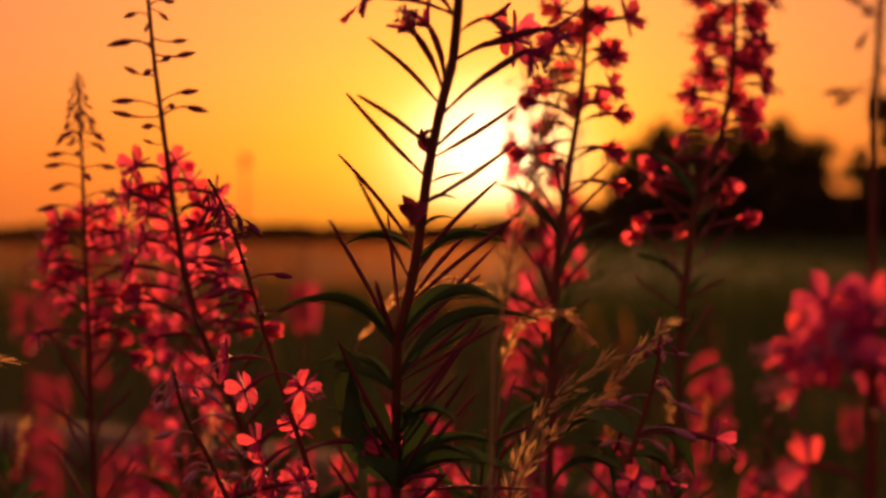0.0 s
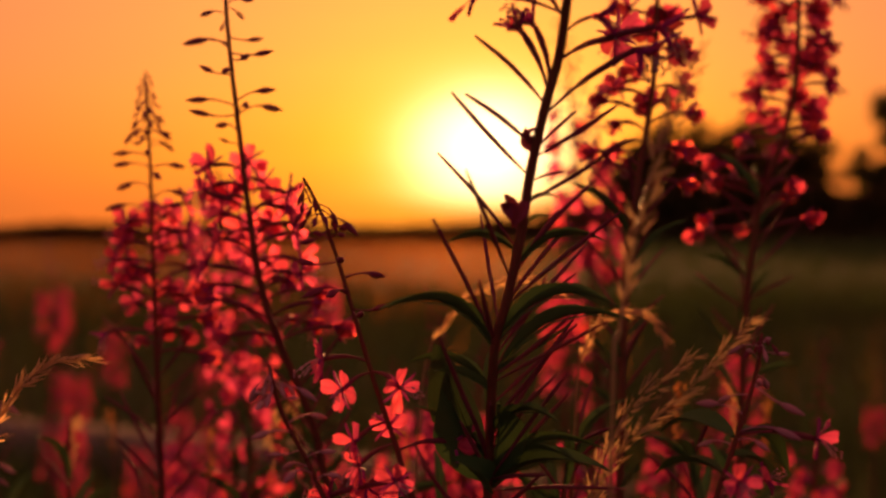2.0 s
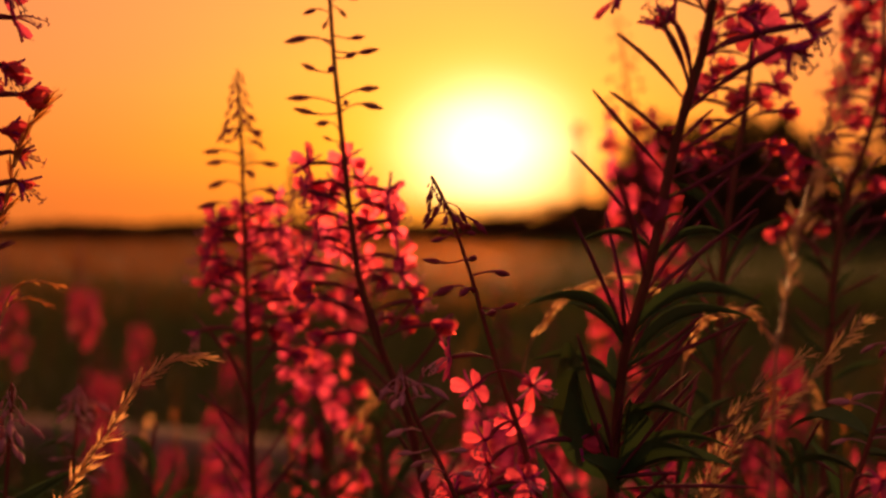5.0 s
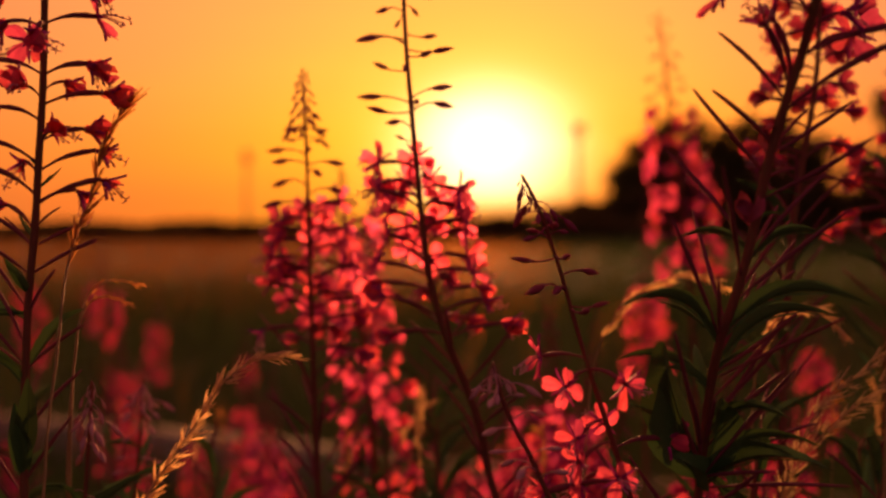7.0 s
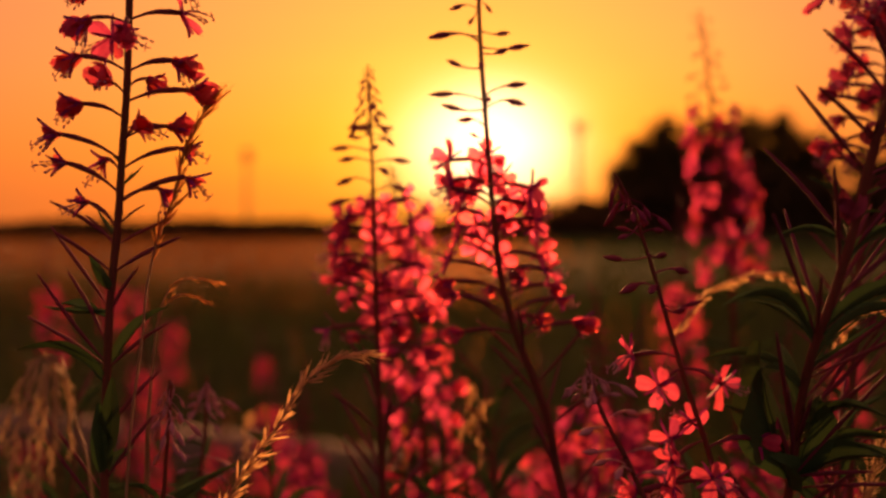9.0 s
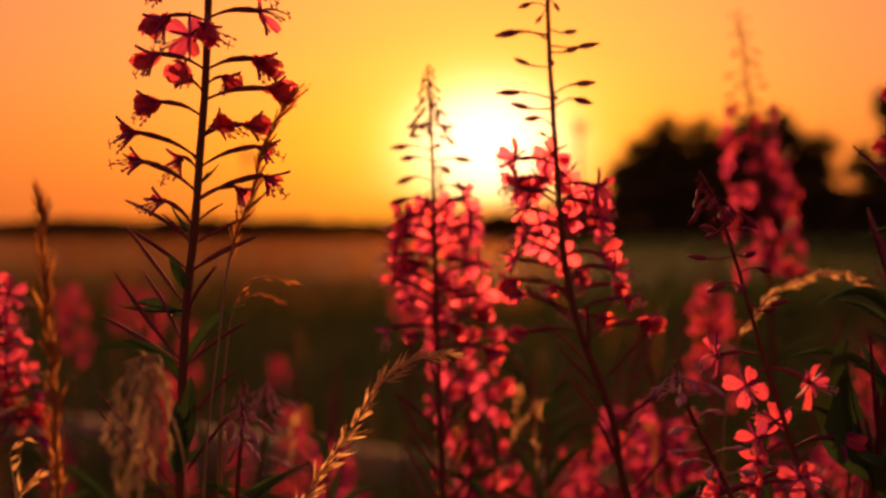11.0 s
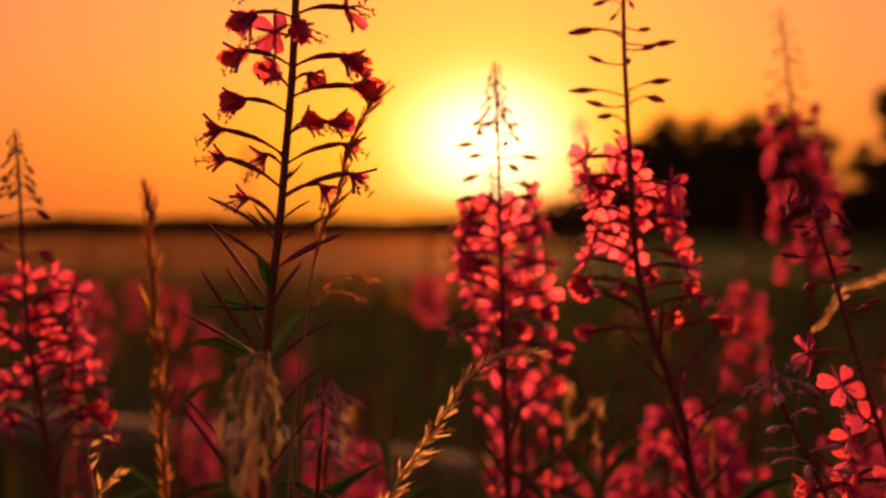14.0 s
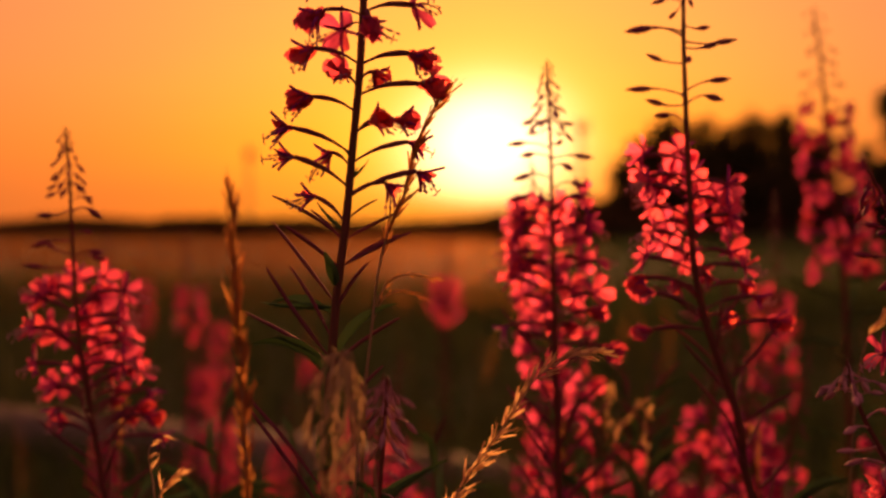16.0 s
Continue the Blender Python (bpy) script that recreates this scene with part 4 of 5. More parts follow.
spike_j = dict(stem=[(-0.1734, 0.9, 0), (-0.1747, 0.9, 0.4212), (-0.1812, 0.9, 0.7861), (-0.189, 0.9, 0.9361), (-0.1921, 0.9, 0.9944), (-0.1977, 0.9, 1.0517), (-0.2064, 0.9, 1.1044), (-0.213, 0.9, 1.157), (-0.216, 0.9, 1.1964)], r=(0.0026, 0.0009))
SJ = [1.1963, 1.1789, 1.157, 0.9502, 0.9458, 0.9361]
spike_k = dict(stem=[(-0.3479, 0.7, 0), (-0.3459, 0.7, 0.4444), (-0.3361, 0.7, 0.831), (-0.3243, 0.7, 0.981), (-0.3227, 0.7, 1.0014), (-0.3204, 0.7, 1.0212), (-0.3191, 0.7, 1.041), (-0.3185, 0.7, 1.0581)], r=(0.0017, 0.0009))
spike_k_buds = [(1.0476, -0.0126, 0.0094, -0.0052), (1.0443, 0.0126, -0.0094, -0.01), (1.041, -0.0085, -0.0117, -0.0083), (1.0394, 0.0077, -0.0078, -0.0064), (1.0361, -0.0134, 0.0094, -0.0041), (1.0311, 0.0107, -0.0094, -0.006), (1.0278, -0.0094, -0.0078, -0.0076), (1.0525, 0.0059, -0.0047, -0.0057), (1.0515, -0.0041, -0.0078, -0.007), (1.0113, -0.0118, -0.0094, -0.0008), (1.0097, 0.0185, 0.0047, -0.01), (1.0014, -0.0137, -0.0047, -0.0016), (0.9981, 0.0141, 0.0094, -0.0072)]
SK = [1.0582, 1.0516, 0.9811]
spike_o = dict(stem=[(-0.3372, 0.57, 0), (-0.3353, 0.57, 0.4503), (-0.326, 0.57, 0.852), (-0.3147, 0.57, 1.002), (-0.3131, 0.57, 1.0242), (-0.3114, 0.57, 1.0458), (-0.3104, 0.57, 1.0611), (-0.31, 0.57, 1.0734)], r=(0.0016, 0.0009))
spike_o_buds = [(1.0611, -0.009, 0.0096, -0.0201), (1.0581, 0.0094, -0.0096, -0.0154), (1.055, -0.0018, -0.0096, -0.0154), (1.0519, 0.0066, -0.008, -0.0145), (1.0458, -0.0094, 0.0096, -0.0166), (1.0427, 0.011, -0.0096, -0.008), (1.018, -0.0099, 0.0048, -0.0022), (1.0165, 0.0094, -0.0048, -0.005), (1.0088, -0.0124, 0.0096, -0.0021), (1.0072, 0.0152, -0.0096, 0.003), (1.0118, 0.008, -0.016, -0.0036)]
SO = [1.0734, 1.0626, 1.0019]
spike_l = dict(stem=[(-0.03, 0.48, 0), (-0.0214, 0.48, 0.4668), (0.0212, 0.48, 0.8873), (0.0723, 0.48, 1.0373), (0.0805, 0.48, 1.0614), (0.0864, 0.48, 1.0803), (0.0899, 0.48, 1.0945), (0.091, 0.48, 1.1062)], r=(0.0018, 0.0009))
spike_l_buds = [(1.0886, 0.0086, 0.012, -0.0076), (1.085, 0.0174, -0.012, -0.0111), (1.0803, -0.012, 0.006, -0.0037), (1.0791, 0.0113, 0.02, 0.0032), (1.072, -0.017, 0.012, 0.0029), (1.0614, 0.0106, -0.012, -0.0024), (1.059, -0.0137, 0.006, -0.0011), (1.0945, -0.0069, -0.006, 0.0054), (1.0968, 0.008, 0.012, 0.0059), (1.0649, 0.0222, -0.012, -0.0014)]
spike_l_flowers = [(1.0638, 0.0292, -0.01, -0.0001), (1.0448, -0.0005, -0.03, 0.0055), (1.0354, 0.0212, 0, 0.0094)]
spike_l_leaves = [(1.0619, -0.0264, 0.03, -0.0014, 0.02), (1.0472, -0.0262, 0.02, -0.0042, 0.02), (1.0638, 0.0306, 0.03, -0.023, 0.018), (1.0555, 0.0218, 0.01, -0.0177, 0.018)]
SL = [1.1064, 1.0993, 1.0374]
grass_arch = [(-0.4156, 0.545, 0), (-0.4048, 0.545, 0.45), (-0.3509, 0.545, 0.85), (-0.2863, 0.545, 1), (-0.2782, 0.545, 1.0187), (-0.2675, 0.545, 1.036), (-0.2542, 0.545, 1.0546), (-0.2409, 0.545, 1.0746), (-0.225, 0.545, 1.0863), (-0.2104, 0.545, 1.0884)]
grass_lean = [(-0.1266, 0.58, 0), (-0.1132, 0.58, 0.4565), (-0.046, 0.58, 0.8644), (0.0346, 0.58, 1.0144), (0.0446, 0.58, 1.033), (0.0574, 0.58, 1.0473), (0.073, 0.58, 1.0601), (0.0887, 0.58, 1.0749), (0.1015, 0.58, 1.09), (0.1134, 0.58, 1.1028)]
grass_lean_b = [(-0.0683, 0.575, 0), (-0.06, 0.575, 0.4557), (-0.0184, 0.575, 0.8628), (0.0315, 0.575, 1.0128), (0.0371, 0.575, 1.0298), (0.0456, 0.575, 1.0496), (0.0569, 0.575, 1.0652), (0.0724, 0.575, 1.0764), (0.0837, 0.575, 1.0858)]
grass_bow = [(-0.0703, 0.65, 0), (-0.0692, 0.65, 0.4489), (-0.0637, 0.65, 0.8476), (-0.0571, 0.65, 0.9976), (-0.0554, 0.65, 1.0367), (-0.0515, 0.65, 1.0718), (-0.0441, 0.65, 1.091), (-0.0265, 0.65, 1.1117), (-0.0074, 0.65, 1.1196), (0.0086, 0.65, 1.1212), (0.0213, 0.65, 1.1148)]
grass_bow_b = [(0.0236, 0.62, 0), (0.0241, 0.62, 0.452), (0.0262, 0.62, 0.8545), (0.0287, 0.62, 1.0045), (0.0294, 0.62, 1.0418), (0.0324, 0.62, 1.0784), (0.0431, 0.62, 1.0997), (0.0568, 0.62, 1.1042), (0.0704, 0.62, 1.1012), (0.0781, 0.62, 1.0905)]
grass_tall = [(0.0074, 0.4, 0), (0.0094, 0.4, 0.47), (0.0144, 0.4, 0.9), (0.0174, 0.4, 1.0935), (0.0193, 0.4, 1.1111), (0.0214, 0.4, 1.1268), (0.0235, 0.4, 1.1365), (0.0279, 0.4, 1.1597), (0.0323, 0.4, 1.1716), (0.0364, 0.4, 1.1819), (0.041, 0.4, 1.1968), (0.0448, 0.4, 1.2092)]
grass_side = [(-0.3444, 0.54, 0), (-0.3426, 0.54, 0.4606), (-0.3333, 0.54, 0.8736), (-0.3238, 0.54, 1.0212), (-0.3213, 0.54, 1.0556), (-0.3162, 0.54, 1.0946), (-0.3131, 0.54, 1.1231), (-0.3072, 0.54, 1.1465), (-0.3007, 0.54, 1.1619), (-0.2961, 0.54, 1.1813), (-0.2892, 0.54, 1.1968), (-0.2823, 0.54, 1.2083)]
grass_side_b = [(-0.3262, 0.573, 0), (-0.3255, 0.573, 0.4585), (-0.3223, 0.573, 0.8688), (-0.322, 0.573, 1.0133), (-0.3207, 0.573, 1.0636), (-0.3182, 0.573, 1.0912), (-0.3153, 0.573, 1.1078), (-0.3084, 0.573, 1.1202), (-0.2988, 0.573, 1.1227), (-0.2878, 0.573, 1.1211)]
grass_side_c = [(-0.3298, 0.573, 0), (-0.329, 0.573, 0.4585), (-0.3247, 0.573, 0.8688), (-0.3234, 0.573, 1.0133), (-0.3221, 0.573, 1.0526), (-0.3194, 0.573, 1.0802), (-0.3172, 0.573, 1.0996), (-0.3111, 0.573, 1.112), (-0.3029, 0.573, 1.1147), (-0.2933, 0.573, 1.112)]
grass_pale = [(-0.3026, 0.438, 0), (-0.3036, 0.438, 0.5), (-0.3056, 0.436, 0.9), (-0.3066, 0.433, 1.04), (-0.3126, 0.43, 1.0798), (-0.3186, 0.428, 1.0998)]
pale_strands = [[(-0.3211, 0.419, 1.1006), (-0.3234, 0.407, 1.0828), (-0.3242, 0.398, 1.0621)], [(-0.3187, 0.4181, 1.1007), (-0.3189, 0.4049, 1.0805), (-0.3189, 0.395, 1.057)], [(-0.3175, 0.4196, 1.1006), (-0.3165, 0.4084, 1.0807), (-0.3161, 0.4, 1.0574)], [(-0.3167, 0.4226, 1.1005), (-0.315, 0.4154, 1.083), (-0.3144, 0.41, 1.0624)], [(-0.3158, 0.4271, 1.1004), (-0.3134, 0.4259, 1.0857), (-0.3124, 0.425, 1.0685)], [(-0.3195, 0.425, 1.1004), (-0.3204, 0.421, 1.0863), (-0.3207, 0.418, 1.0699)], [(-0.3231, 0.4211, 1.1003), (-0.3272, 0.4119, 1.0883), (-0.3287, 0.405, 1.0744)]]
grass_spike = [(-0.3371, 0.43, 0), (-0.3385, 0.43, 0.4713), (-0.3454, 0.43, 0.8974), (-0.3536, 0.43, 1.0474), (-0.3552, 0.43, 1.0768), (-0.3566, 0.43, 1.1015), (-0.358, 0.43, 1.122), (-0.3592, 0.43, 1.1425), (-0.36, 0.43, 1.1578)]
grass_oat = [(-0.3957, 0.58, 0), (-0.3981, 0.58, 0.4528), (-0.4103, 0.58, 0.8563), (-0.4248, 0.58, 1.0043), (-0.4262, 0.58, 1.0183), (-0.4284, 0.58, 1.0323), (-0.4261, 0.58, 1.0394), (-0.42, 0.58, 1.043)]
grass_oat_b = [(-0.5094, 0.57, 0), (-0.5023, 0.57, 0.4539), (-0.4664, 0.57, 0.8588), (-0.4234, 0.57, 1.0048), (-0.4207, 0.57, 1.0144), (-0.4165, 0.57, 1.0213), (-0.4116, 0.57, 1.0255)]
grass_far = [(-0.2526, 0.8, 0), (-0.2463, 0.8, 0.4306), (-0.2152, 0.8, 0.8068), (-0.1778, 0.8, 0.9568), (-0.1719, 0.8, 0.9804), (-0.1641, 0.8, 1.0019), (-0.1524, 0.8, 1.0196), (-0.1446, 0.8, 1.0266)]
# place, height and lean of the thin stalks
THIN_GRASS = [(-0.333, 0.9, 0.9989, 0.0089), (-0.3255, 1, 0.9894, -0.008), (-0.2062, 0.8, 1.0097, 0.0075), (-0.154, 0.75, 1.0276, 0.0036), (-0.5075, 0.8, 1.0304, 0.0079), (0.0979, 0.7, 1.0515, 0.0059), (0.1531, 0.76, 1.0467, -0.0071), (0.1795, 0.8, 1.0275, 0.0066), (-0.0631, 0.8, 1.0086, -0.0079), (-0.1584, 0.9, 1.0193, 0.0073)]
MEADOW_BLOOMS = [(-0.7474, 2, 1.059), (-0.8442, 2.05, 1.0568), (-0.76, 2.6, 0.9488), (-0.6057, 2.75, 0.8522), (-0.3185, 1.3, 0.9225), (-0.1025, 1, 1.0064), (-0.0336, 1.05, 0.9992), (0.0861, 1.35, 1.0948), (-1.1605, 3.4, 0.9962), (-0.2442, 2.3, 1.0617), (-0.6862, 1.9, 0.8501), (-0.577, 1.8, 0.8705), (0.7683, 2.2, 0.8234), (-0.0109, 0.95, 1.017)]
MEADOW_BLOOMS += [(0.3288, 1.5, 0.9062), (-0.3094, 2.4, 1.0595), (-0.7092, 2, 0.9167), (-0.5036, 1.7, 0.8948), (-0.113, 1.5, 0.835), (0.3454, 1.5, 1.0019), (-0.7451, 1.6, 0.8635), (-0.4667, 2.2, 0.7884), (-0.3312, 1.5, 0.8594), (-0.5825, 2, 0.7966), (-0.6756, 2.2, 0.8939), (-0.1951, 1.3, 0.9218), (-0.035, 1.5, 0.8807)]
MEADOW_BLOOMS += [(-0.2811, 1.3, 0.8916), (-0.1967, 1.3, 0.8944)]
MEADOW_BLOOMS += [(0.0453, 1.0, 0.997), (0.1572, 0.98, 0.9855), (0.2761, 1.0, 0.9743), (-0.0701, 1.05, 0.9715), (-0.0826, 1.1, 0.9526)]
LEAFY = [(0.005, 0.57, 1.05), (-0.02, 0.6, 1.055), (0.085, 0.66, 1.03), (0.12, 0.62, 1.04), (0.02, 0.7, 1.02), (-0.06, 0.66, 1.02), (0.15, 0.7, 1.03), (-0.1143, 0.8, 1.0371), (-0.1763, 0.9, 1.0098), (-0.092, 0.85, 1.0432), (0.1516, 0.9, 1.01), (-0.457, 0.85, 1.0287), (-0.3634, 0.9, 0.9891), (-0.302, 0.7, 1.0113), (-0.217, 0.95, 0.9934), (-0.189, 0.8, 1.0081), (-0.5693, 0.9, 0.9748), (-0.1928, 0.95, 0.9891), (0.1728, 0.8, 1.0098)]


def with_vectors(add_one, rows):
    for z, *v in rows:
        add_one(z, v)


# slender spike with buds to its tip
w = Willowherb(label="slender pink fireweed spike with buds to the tip", seed=1, **spike_a)
with_vectors(w.bud, spike_a_buds)
w.bud_zone(SA[1] - 0.008, SA[0], 40, 0.017)
w.flower_zone(SA[3], SA[2] + 0.002, 28, 0.024, clear=True)
w.pod_zone(0.95, SA[3] - 0.01, 20, 0.05, (0.6, 1.05))
w.leaf_zone(0.6, 0.95, 14, 0.08, 0.011)

w = Willowherb(label="tall pink fireweed with long-stalked dark buds above", seed=2, **spike_b)
with_vectors(w.bud, spike_b_buds)
w.bud_zone(SB[1], SB[0], 30, 0.017)
w.flower_zone(SB[3] - 0.012, SB[2] - 0.009, 34, 0.026, True, 0.35, clear=True)
w.pod_zone(0.95, SB[3] - 0.005, 18, 0.042)
w.leaf_zone(0.6, 0.97, 14, 0.075, 0.010)

w = Willowherb(label="nodding fireweed shoot with wide open pink flowers", seed=3, **spike_c)
with_vectors(w.bud, spike_c_buds)
w.bud_zone(SC[1] + 0.004, SC[0], 18, 0.017, 1.35)
for z, *v in spike_c_flowers:
    w.flower(z, v, 0, w.rr.uniform(0.74, 0.86), w.rr.uniform(-25, 15))
w.flower_zone(0.92, SC[2] - 0.02, 3, 0.024)
w.leaf_zone(0.6, 1.0, 12, 0.06, 0.009)

w = Willowherb(label="small fireweed shoot with drooping purple buds", seed=4, buds=MAUVE_BUDS, **spike_d)
with_vectors(w.bud, spike_d_buds)
w.bud_zone(SD[1], SD[0], 12, 0.018, 1.3)
w.flower_zone(0.9, SD[2] - 0.01, 3, 0.024)
w.leaf_zone(0.6, 1.02, 12, 0.05, 0.008)

w = Willowherb(label="stout fireweed with long red seed pods and broad leaves", seed=5, **spike_m)
with_vectors(w.pod, spike_m_pods)
for z, dx, dy, dz, state in spike_m_flowers:
    w.flower(z, (dx, dy, dz), int(state))
for z, dx, dy, dz, width in spike_m_leaves:
    w.leaf(z, (dx, dy, dz), width, 0, w.rr.choice((-14, -6, 8, 16)))
for i, (z, dx, dy, dz, width) in enumerate(spike_m_crumpled):
    w.leaf(z, (dx, dy, dz), width, None, (62, -50, 100, -70)[i], CRUMPLED)
for z, dx, dy, dz, width in spike_m_curls:
    w.leaf(z, (dx, dy, dz), width, None, w.rr.uniform(-90, 90), CURL)
w.leaf_zone(0.6, 0.97, 14, 0.09, 0.016)
w.pod_zone(0.96, 1.04, 8, 0.05, (0.5, 1.1))
w.leaf_zone(1.035, 1.10, 7, 0.045, 0.010, (0.3, 0.9))

for st, zz, seed, label in ((spike_e, SE, 6, "tall fireweed with loose pink flowers, darkened in colour as if dimly lit, dry below"), (spike_f, SF, 7, "tall fireweed in dense pink flower, darkened in colour as if dimly lit")):
    w = Willowherb(label=label, seed=seed, petals=DUSKY, **st)
    w.bud_zone(zz[1], zz[0], 18, 0.022)
    if st is spike_e:
        w.flower_zone(zz[3], zz[2] + 0.02, 32, 0.023, True, 0.3, clear=True)
    else:
        w.flower_zone(zz[3] + 0.025, zz[2] + 0.02, 42, 0.022, True, 0.1, clear=True)
        w.flower_zone(zz[3] - 0.035, zz[3] + 0.02, 13, 0.031, True, 1.0, clear=True)
    w.pod_zone(zz[5], zz[3], 18, 0.045)
    w.leaf_zone(zz[6] - 0.1, zz[4], 18, 0.05, 0.0045, (0.4, 1.0))

w = Willowherb(label="fireweed dense with rose pink flowers, dark buds above", seed=8, **spike_n)
with_vectors(w.bud, spike_n_buds)
w.bud_zone(SN[1], SN[0], 14, 0.018)
w.flower_zone(SN[3], SN[2] - 0.016, 16, 0.020, True, 0.0)
w.flower_zone(1.01, SN[3] - 0.012, 11, 0.019, True, 0.3)
w.leaf_zone(0.6, 0.98, 14, 0.07, 0.010)

w = Willowherb(label="tall fireweed with hanging red bell flowers and pods", seed=9, **spike_g)
for z, dx, dy, dz, st in spike_g_flowers:
    w.flower(z, (dx, dy, dz), (1, 2, 0)[int(st)], w.rr.uniform(0.88, 1.0))
with_vectors(w.pod, spike_g_pods)
for z, dx, dy, dz, width in spike_g_leaves:
    w.leaf(z, (dx, dy, dz), width * 0.9, None, 15 if width > 0.019 else w.rr.choice((-40, -25, 30, 45)))
w.leaf_zone(0.6, 0.97, 14, 0.09, 0.016)

w = Willowherb(label="short pink fireweed spike with a pointed bud tip", seed=10, **spike_h)
with_vectors(w.bud, spike_h_buds)
w.bud_zone(SH[1] - 0.005, SH[0], 36, 0.016)
w.flower_zone(SH[3] - 0.006, SH[2] - 0.007, 38, 0.029, True, 0.3, clear=True)
w.pod_zone(0.93, SH[3], 16, 0.045)
w.leaf_zone(0.6, 0.97, 14, 0.07, 0.010)

w = Willowherb(label="pale-tipped fireweed spike in rose pink flower", seed=11, **spike_i)
w.bud_zone(SI[2], SI[0], 24, 0.031, 0.45)
w.flower_zone(SI[3], SI[2], 40, 0.025, False)
w.leaf_zone(0.7, SI[3], 24, 0.07, 0.008)

w = Willowherb(label="fireweed spike in dense pink flower beside another", seed=12, **spike_j)
w.bud_zone(SJ[2], SJ[0], 18, 0.018)
w.flower_zone(SJ[3] - 0.05, SJ[2], 62, 0.022, False, 0.2, PINK_BLOSSOMS)
w.leaf_zone(0.6, 0.88, 16, 0.07, 0.010)

w = Willowherb(label="young fireweed with a drooping cluster of purple buds", seed=13, buds=MAUVE_BUDS, **spike_k)
with_vectors(w.bud, spike_k_buds)
w.bud_zone(SK[1] - 0.008, SK[0], 16, 0.019, 1.3)
w.leaf_zone(0.8, 1.015, 18, 0.034, 0.009, (0.0, 0.7))

w = Willowherb(label="young fireweed with narrow hanging purple buds", seed=15, buds=MAUVE_BUDS, **spike_o)
with_vectors(w.bud, spike_o_buds)
w.bud_zone(SO[1] - 0.008, SO[0], 14, 0.019, 1.3)
w.leaf_zone(0.8, 1.01, 18, 0.036, 0.009, (0.0, 0.7))

w = Willowherb(label="red-stemmed fireweed shoot with slender purple buds", seed=14, buds=MAUVE_BUDS, **spike_l)
with_vectors(w.bud, spike_l_buds)
for z, *v in spike_l_flowers:
    w.flower(z, v, 0, 0.72)
for z, dx, dy, dz, width in spike_l_leaves:
    w.leaf(z, (dx, dy, dz), width, 0)
w.bud_zone(SL[1], SL[0], 10, 0.016)
w.leaf_zone(0.6, 1.0, 12, 0.06, 0.009)

# further fireweed in the meadow behind, a few kinds set out again and again
protos = []
for k in range(5):
    w = Willowherb([(0, 0, -1.0), (0.01, 0, -0.6), (0.0, 0.01, -0.2), (0.01 * k, 0, 0.09)], (0.003, 0.0006), "pink fireweed in flower in the meadow behind" if k < 3 else "bright pink fireweed in flower a little behind", 40 + k, "fireweed behind")
    w.bud_zone(-0.015, 0.09, 24, 0.019)
    w.flower_zone(-0.10 - 0.035 * (k % 3), -0.02, 20 + 4 * (k % 3), 0.019, False, 0.2, MID_BLOSSOMS if k > 2 else BLOSSOMS)
    w.leaf_zone(-0.75, -0.25, 18, 0.07, 0.010)
    protos.append(w.thing)
rr = random.Random(77)
used = set()
for i, (x, y, z) in enumerate(MEADOW_BLOOMS):
    # plants further off and to the right take the more darkened petals
    k = i % 3 if y > 1.32 or x > 0.05 else 3 + i % 2
    s = max(0.5, z - 0.005)
    turn = Matrix.Rotation(rr.uniform(0, 6.28), 4, "Z") @ Matrix.Rotation(rr.gauss(0, 0.05), 4, "X")
    if k not in used:
        used.add(k)
        protos[k].matrix_basis = Matrix.Translation((x, y, 0)) @ turn @ Matrix.Scale(s, 4)
    else:
        copy_thing(protos[k], Matrix.Translation((x, y, 0)) @ turn @ Matrix.Scale(s / protos[k].scale[0], 4))

# leafy shoots that do not flower
young = []
for k in range(2):
    w = Willowherb([(0, 0, -1.0), (0.02, 0, -0.6), (0.0, 0.01, -0.25), (0.015 * (1 - 2 * k), 0, 0.0)], (0.0022, 0.0009), "leafy green fireweed shoot without flowers in the meadow", 60 + k, "leafy fireweed shoots")
    w.leaf_zone(-0.6, -0.03, 34, 0.062, 0.010, (0.3, 1.0))
    w.pod_zone(-0.12, -0.01, 6, 0.03)
    young.append(w.thing)
for i, (x, y, z) in enumerate(LEAFY):
    k = i % 2
    m = Matrix.Translation((x, y, 0)) @ Matrix.Rotation(i * 1.9, 4, "Z") @ Matrix.Rotation(0.06 * math.sin(i * 2.3), 4, "X")
    if i < 2:
        young[k].matrix_basis = m @ Matrix.Scale(z, 4)
    else:
        copy_thing(young[k], m @ Matrix.Scale(z / young[k].scale[0], 4))

# ---- grasses ----
def fill_spikelet(bm, slim=1.0):
    """Papery husks, open on one side, with a short awn."""
    for turn, lift, ln in ((0, 0.10, 1.0), (2.2, 0.16, 0.85), (4.1, 0.2, 0.7)):
        m = Matrix.Rotation(turn, 4, "X") @ Matrix.Rotation(-lift, 4, "Y")
        rows = []
        for u in (0, 0.25, 0.5, 0.75, 1):
            w = slim * 0.058 * math.sin(math.pi * (0.12 + 0.85 * u)) + 0.004
            rows.append([m @ Vector((ln * u, w * v, 0.05 * (1 - v * v) + 0.02)) for v in (-1, 0, 1)])
        ribbon(bm, rows)
    tube(bm, [(0.8, 0, 0.03), (1.25, -0.02, 0.06)], [0.014, 0.004], 3)


SPIKELET = build(fill_spikelet, "spikelet", DRY)
BROWN_SPIKELET = build(fill_spikelet, "spikelet", BROWN)
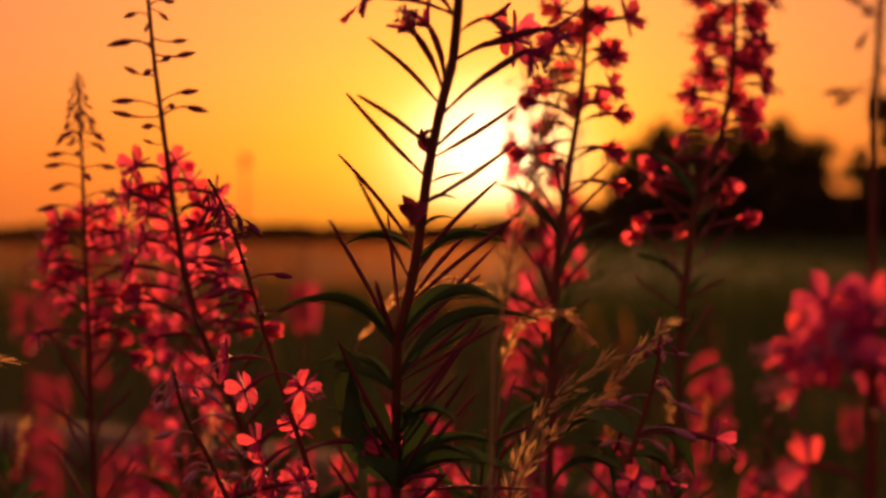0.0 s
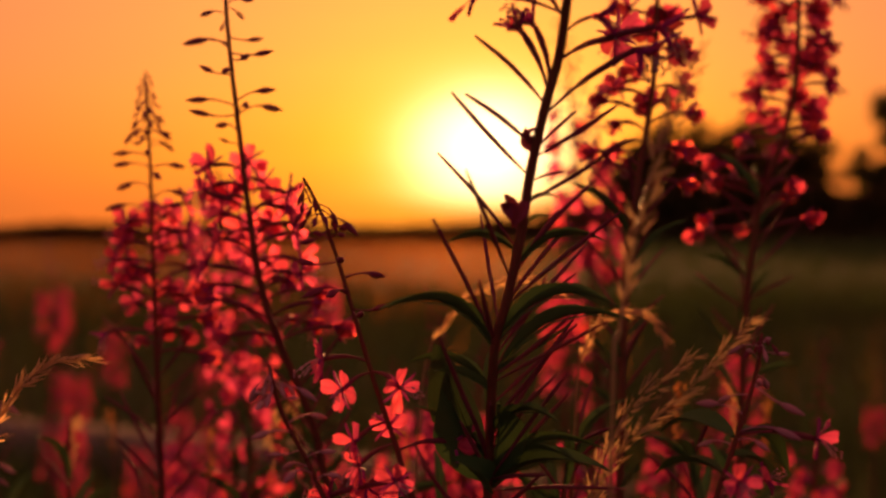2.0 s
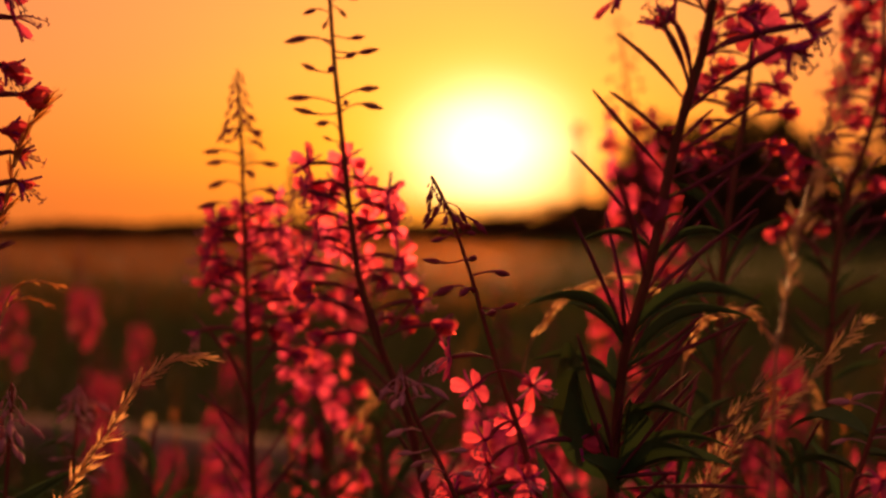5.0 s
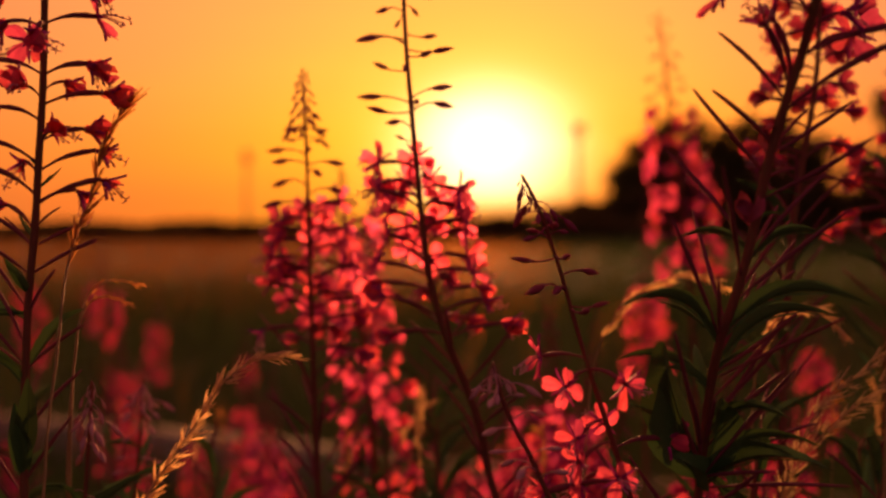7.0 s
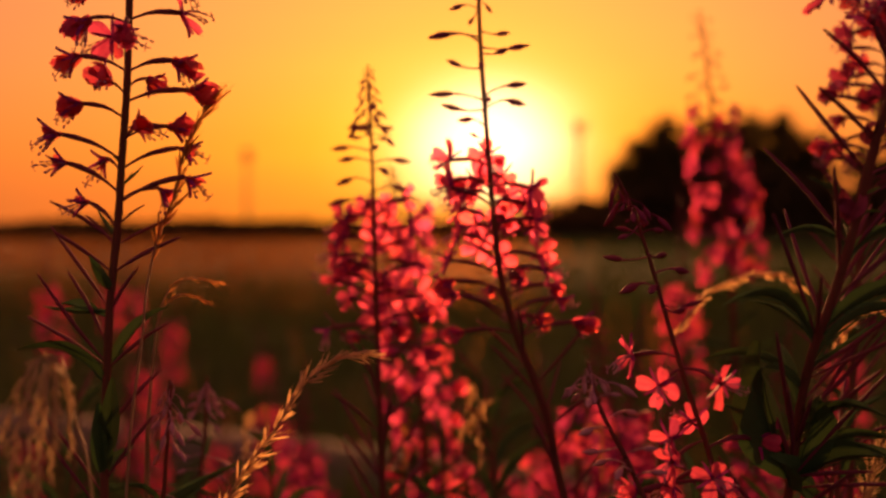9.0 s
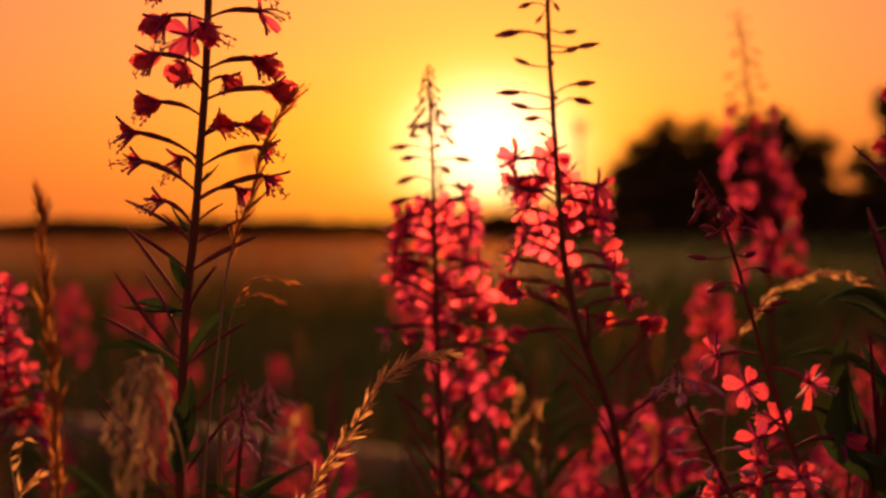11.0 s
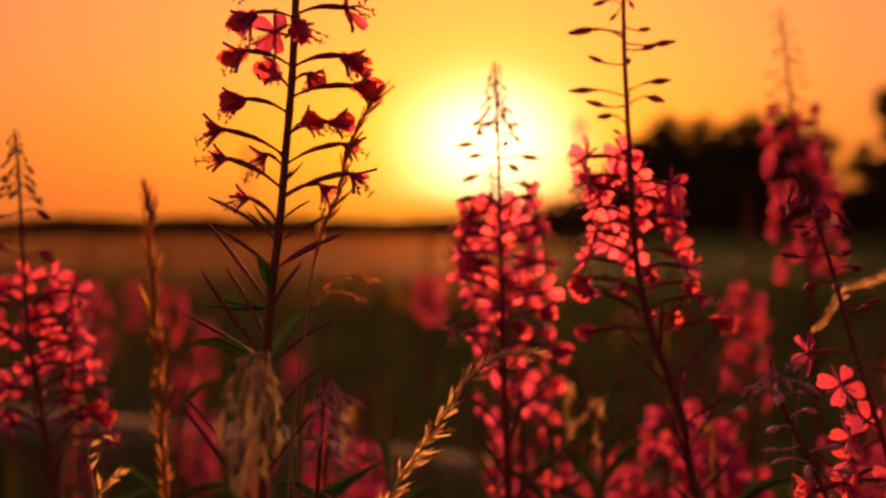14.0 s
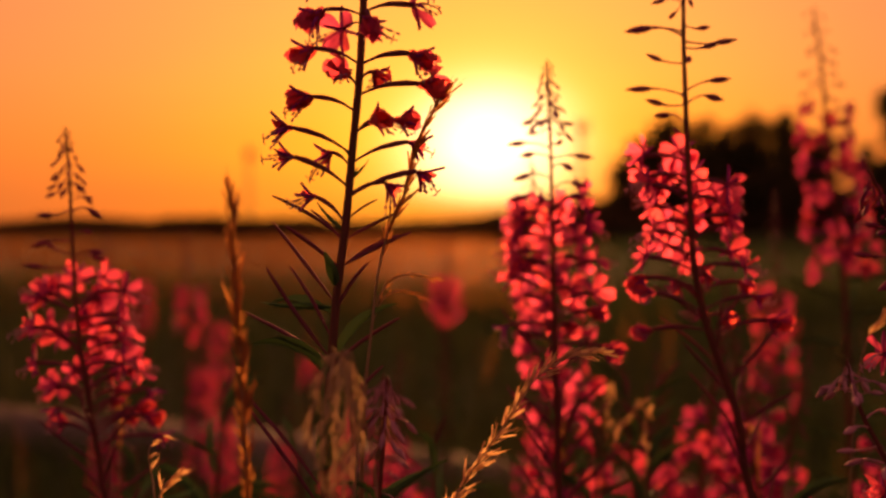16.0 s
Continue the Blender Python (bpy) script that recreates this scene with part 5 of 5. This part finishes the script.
SLIM_SPIKELET = build(lambda bm: fill_spikelet(bm, 0.55), "spikelet", PALE)


def husks(thing, pts, head, n, size, rr, spread, side, husk):
    """Spikelets along the last stretch of a line of points."""
    total = [0.0]
    for a, b in zip(pts, pts[1:]):
        total.append(total[-1] + (b - a).length)
    L = total[-1]
    for i in range(n):
        s = L - head * (i + rr.random() * 0.6) / n
        k = max(j for j in range(len(total)) if total[j] <= s)
        k = min(k, len(pts) - 2)
        t = (s - total[k]) / max(1e-6, total[k + 1] - total[k])
        p = pts[k].lerp(pts[k + 1], t)
        d = (pts[k + 1] - pts[k]).normalized()
        o = d.orthogonal().normalized()
        o = (Matrix.Rotation(rr.uniform(0, 6.28), 3, d) @ o)
        u = (L - s) / head
        off = o * side * rr.uniform(0.2, 1.0) * math.sin(math.pi * min(1, 0.15 + u * 0.8))
        dr = (d * rr.uniform(0.8, 1.1) + o * spread * rr.uniform(0.4, 1.2) + Vector((0, 0, -0.15))).normalized()
        part("spikelet", husk, thing, Matrix.Translation(p + off) @ along(dr, rr.uniform(0, 360)) @ Matrix.Scale(size * rr.uniform(0.75, 1.2), 4))


def grass(line, label, head, n, size, seed, spread=0.5, side=0.0, r=0.0008, husk=SPIKELET, strands=()):
    """A dry grass: a stalk and spikelets along its upper part, and hanging strands with spikelets of their own. Root first."""
    rr = random.Random(seed)
    root = Vector(line[0])
    thing = tagged(new("dry_grass"), label, "grass", "dry grasses")
    thing.location = root
    pts = [p - root for p in smooth_line(line, 6)]
    last = len(pts) - 1
    part("stalk", build(lambda bm: tube(bm, pts, [r * (1.2 - 0.9 * i / last) for i in range(last + 1)], 5), "stalk", STRAW), thing)
    husks(thing, pts, head, n, size, rr, spread, side, husk)
    for strand in strands:
        hang = [p - root for p in smooth_line([line[-1]] + strand, 6)]
        part("strand", build(lambda bm: tube(bm, hang, [0.4 * r] * len(hang), 4), "strand", STRAW), thing)
        long = sum((b - a).length for a, b in zip(hang, hang[1:]))
        husks(thing, hang, 0.85 * long, int(long * 400), size, rr, spread, side, husk)


grass(grass_arch, "arching golden dry grass head", 0.125, 50, 0.0105, 1, 0.52, 0.001)
grass(grass_lean, "leaning golden dry grass head", 0.13, 46, 0.0100, 2, 0.42, 0.002, 0.0006, SLIM_SPIKELET)
grass(grass_lean_b, "golden dry grass head with loose spikelets", 0.11, 34, 0.0095, 3, 0.46, 0.004, 0.0006, SLIM_SPIKELET)
grass(grass_bow, "bowed golden grass head glowing in the sun", 0.085, 46, 0.0082, 4, 0.5)
grass(grass_bow_b, "bowed dry grass head", 0.07, 36, 0.009, 5, 0.5)
grass(grass_tall, "tall dry brown grass head beside pink fireweed", 0.09, 40, 0.0085, 6, 0.55, 0.003, 0.0007, SLIM_SPIKELET)
grass(grass_side, "dry grass head leaning beside a fireweed", 0.085, 20, 0.012, 7, 0.3, 0.0, 0.0008, BROWN_SPIKELET)
grass(grass_side_b, "thin side head of dry grass", 0.03, 10, 0.0052, 8, 0.3, 0.0, 0.0008, BROWN_SPIKELET)
grass(grass_side_c, "thin side head of dry grass", 0.025, 9, 0.0052, 9, 0.3, 0.0, 0.0008, BROWN_SPIKELET)
grass(grass_pale, "pale loose grass panicle, its strands hanging over", 0.02, 12, 0.0058, 10, 0.40, 0.001, 0.0008, SLIM_SPIKELET, pale_strands)
grass(grass_spike, "narrow upright brown grass spike", 0.115, 64, 0.0095, 11, 0.25, 0.0014, 0.0008, BROWN_SPIKELET)
grass(grass_oat, "few pale spikelets on a thin grass stalk", 0.024, 5, 0.0072, 12, 1.3)
grass(grass_oat_b, "small pale grass head", 0.022, 9, 0.009, 13, 0.3)
grass(grass_far, "small golden dry grass head beside the fireweed", 0.04, 20, 0.0075, 14, 0.4)
for i, (x, y, top, lean) in enumerate(THIN_GRASS):
    grass([(x, y, 0), (x + 0.15 * lean, y, 0.47 * top), (x + 0.3 * lean, y, 0.95 * top), (x + lean, y, top)], "thin dry grass stalk among the fireweed", 0.05, 20, 0.0062, 30 + i, 0.4, 0.001, 0.0006, BROWN_SPIKELET if i % 3 else SPIKELET)
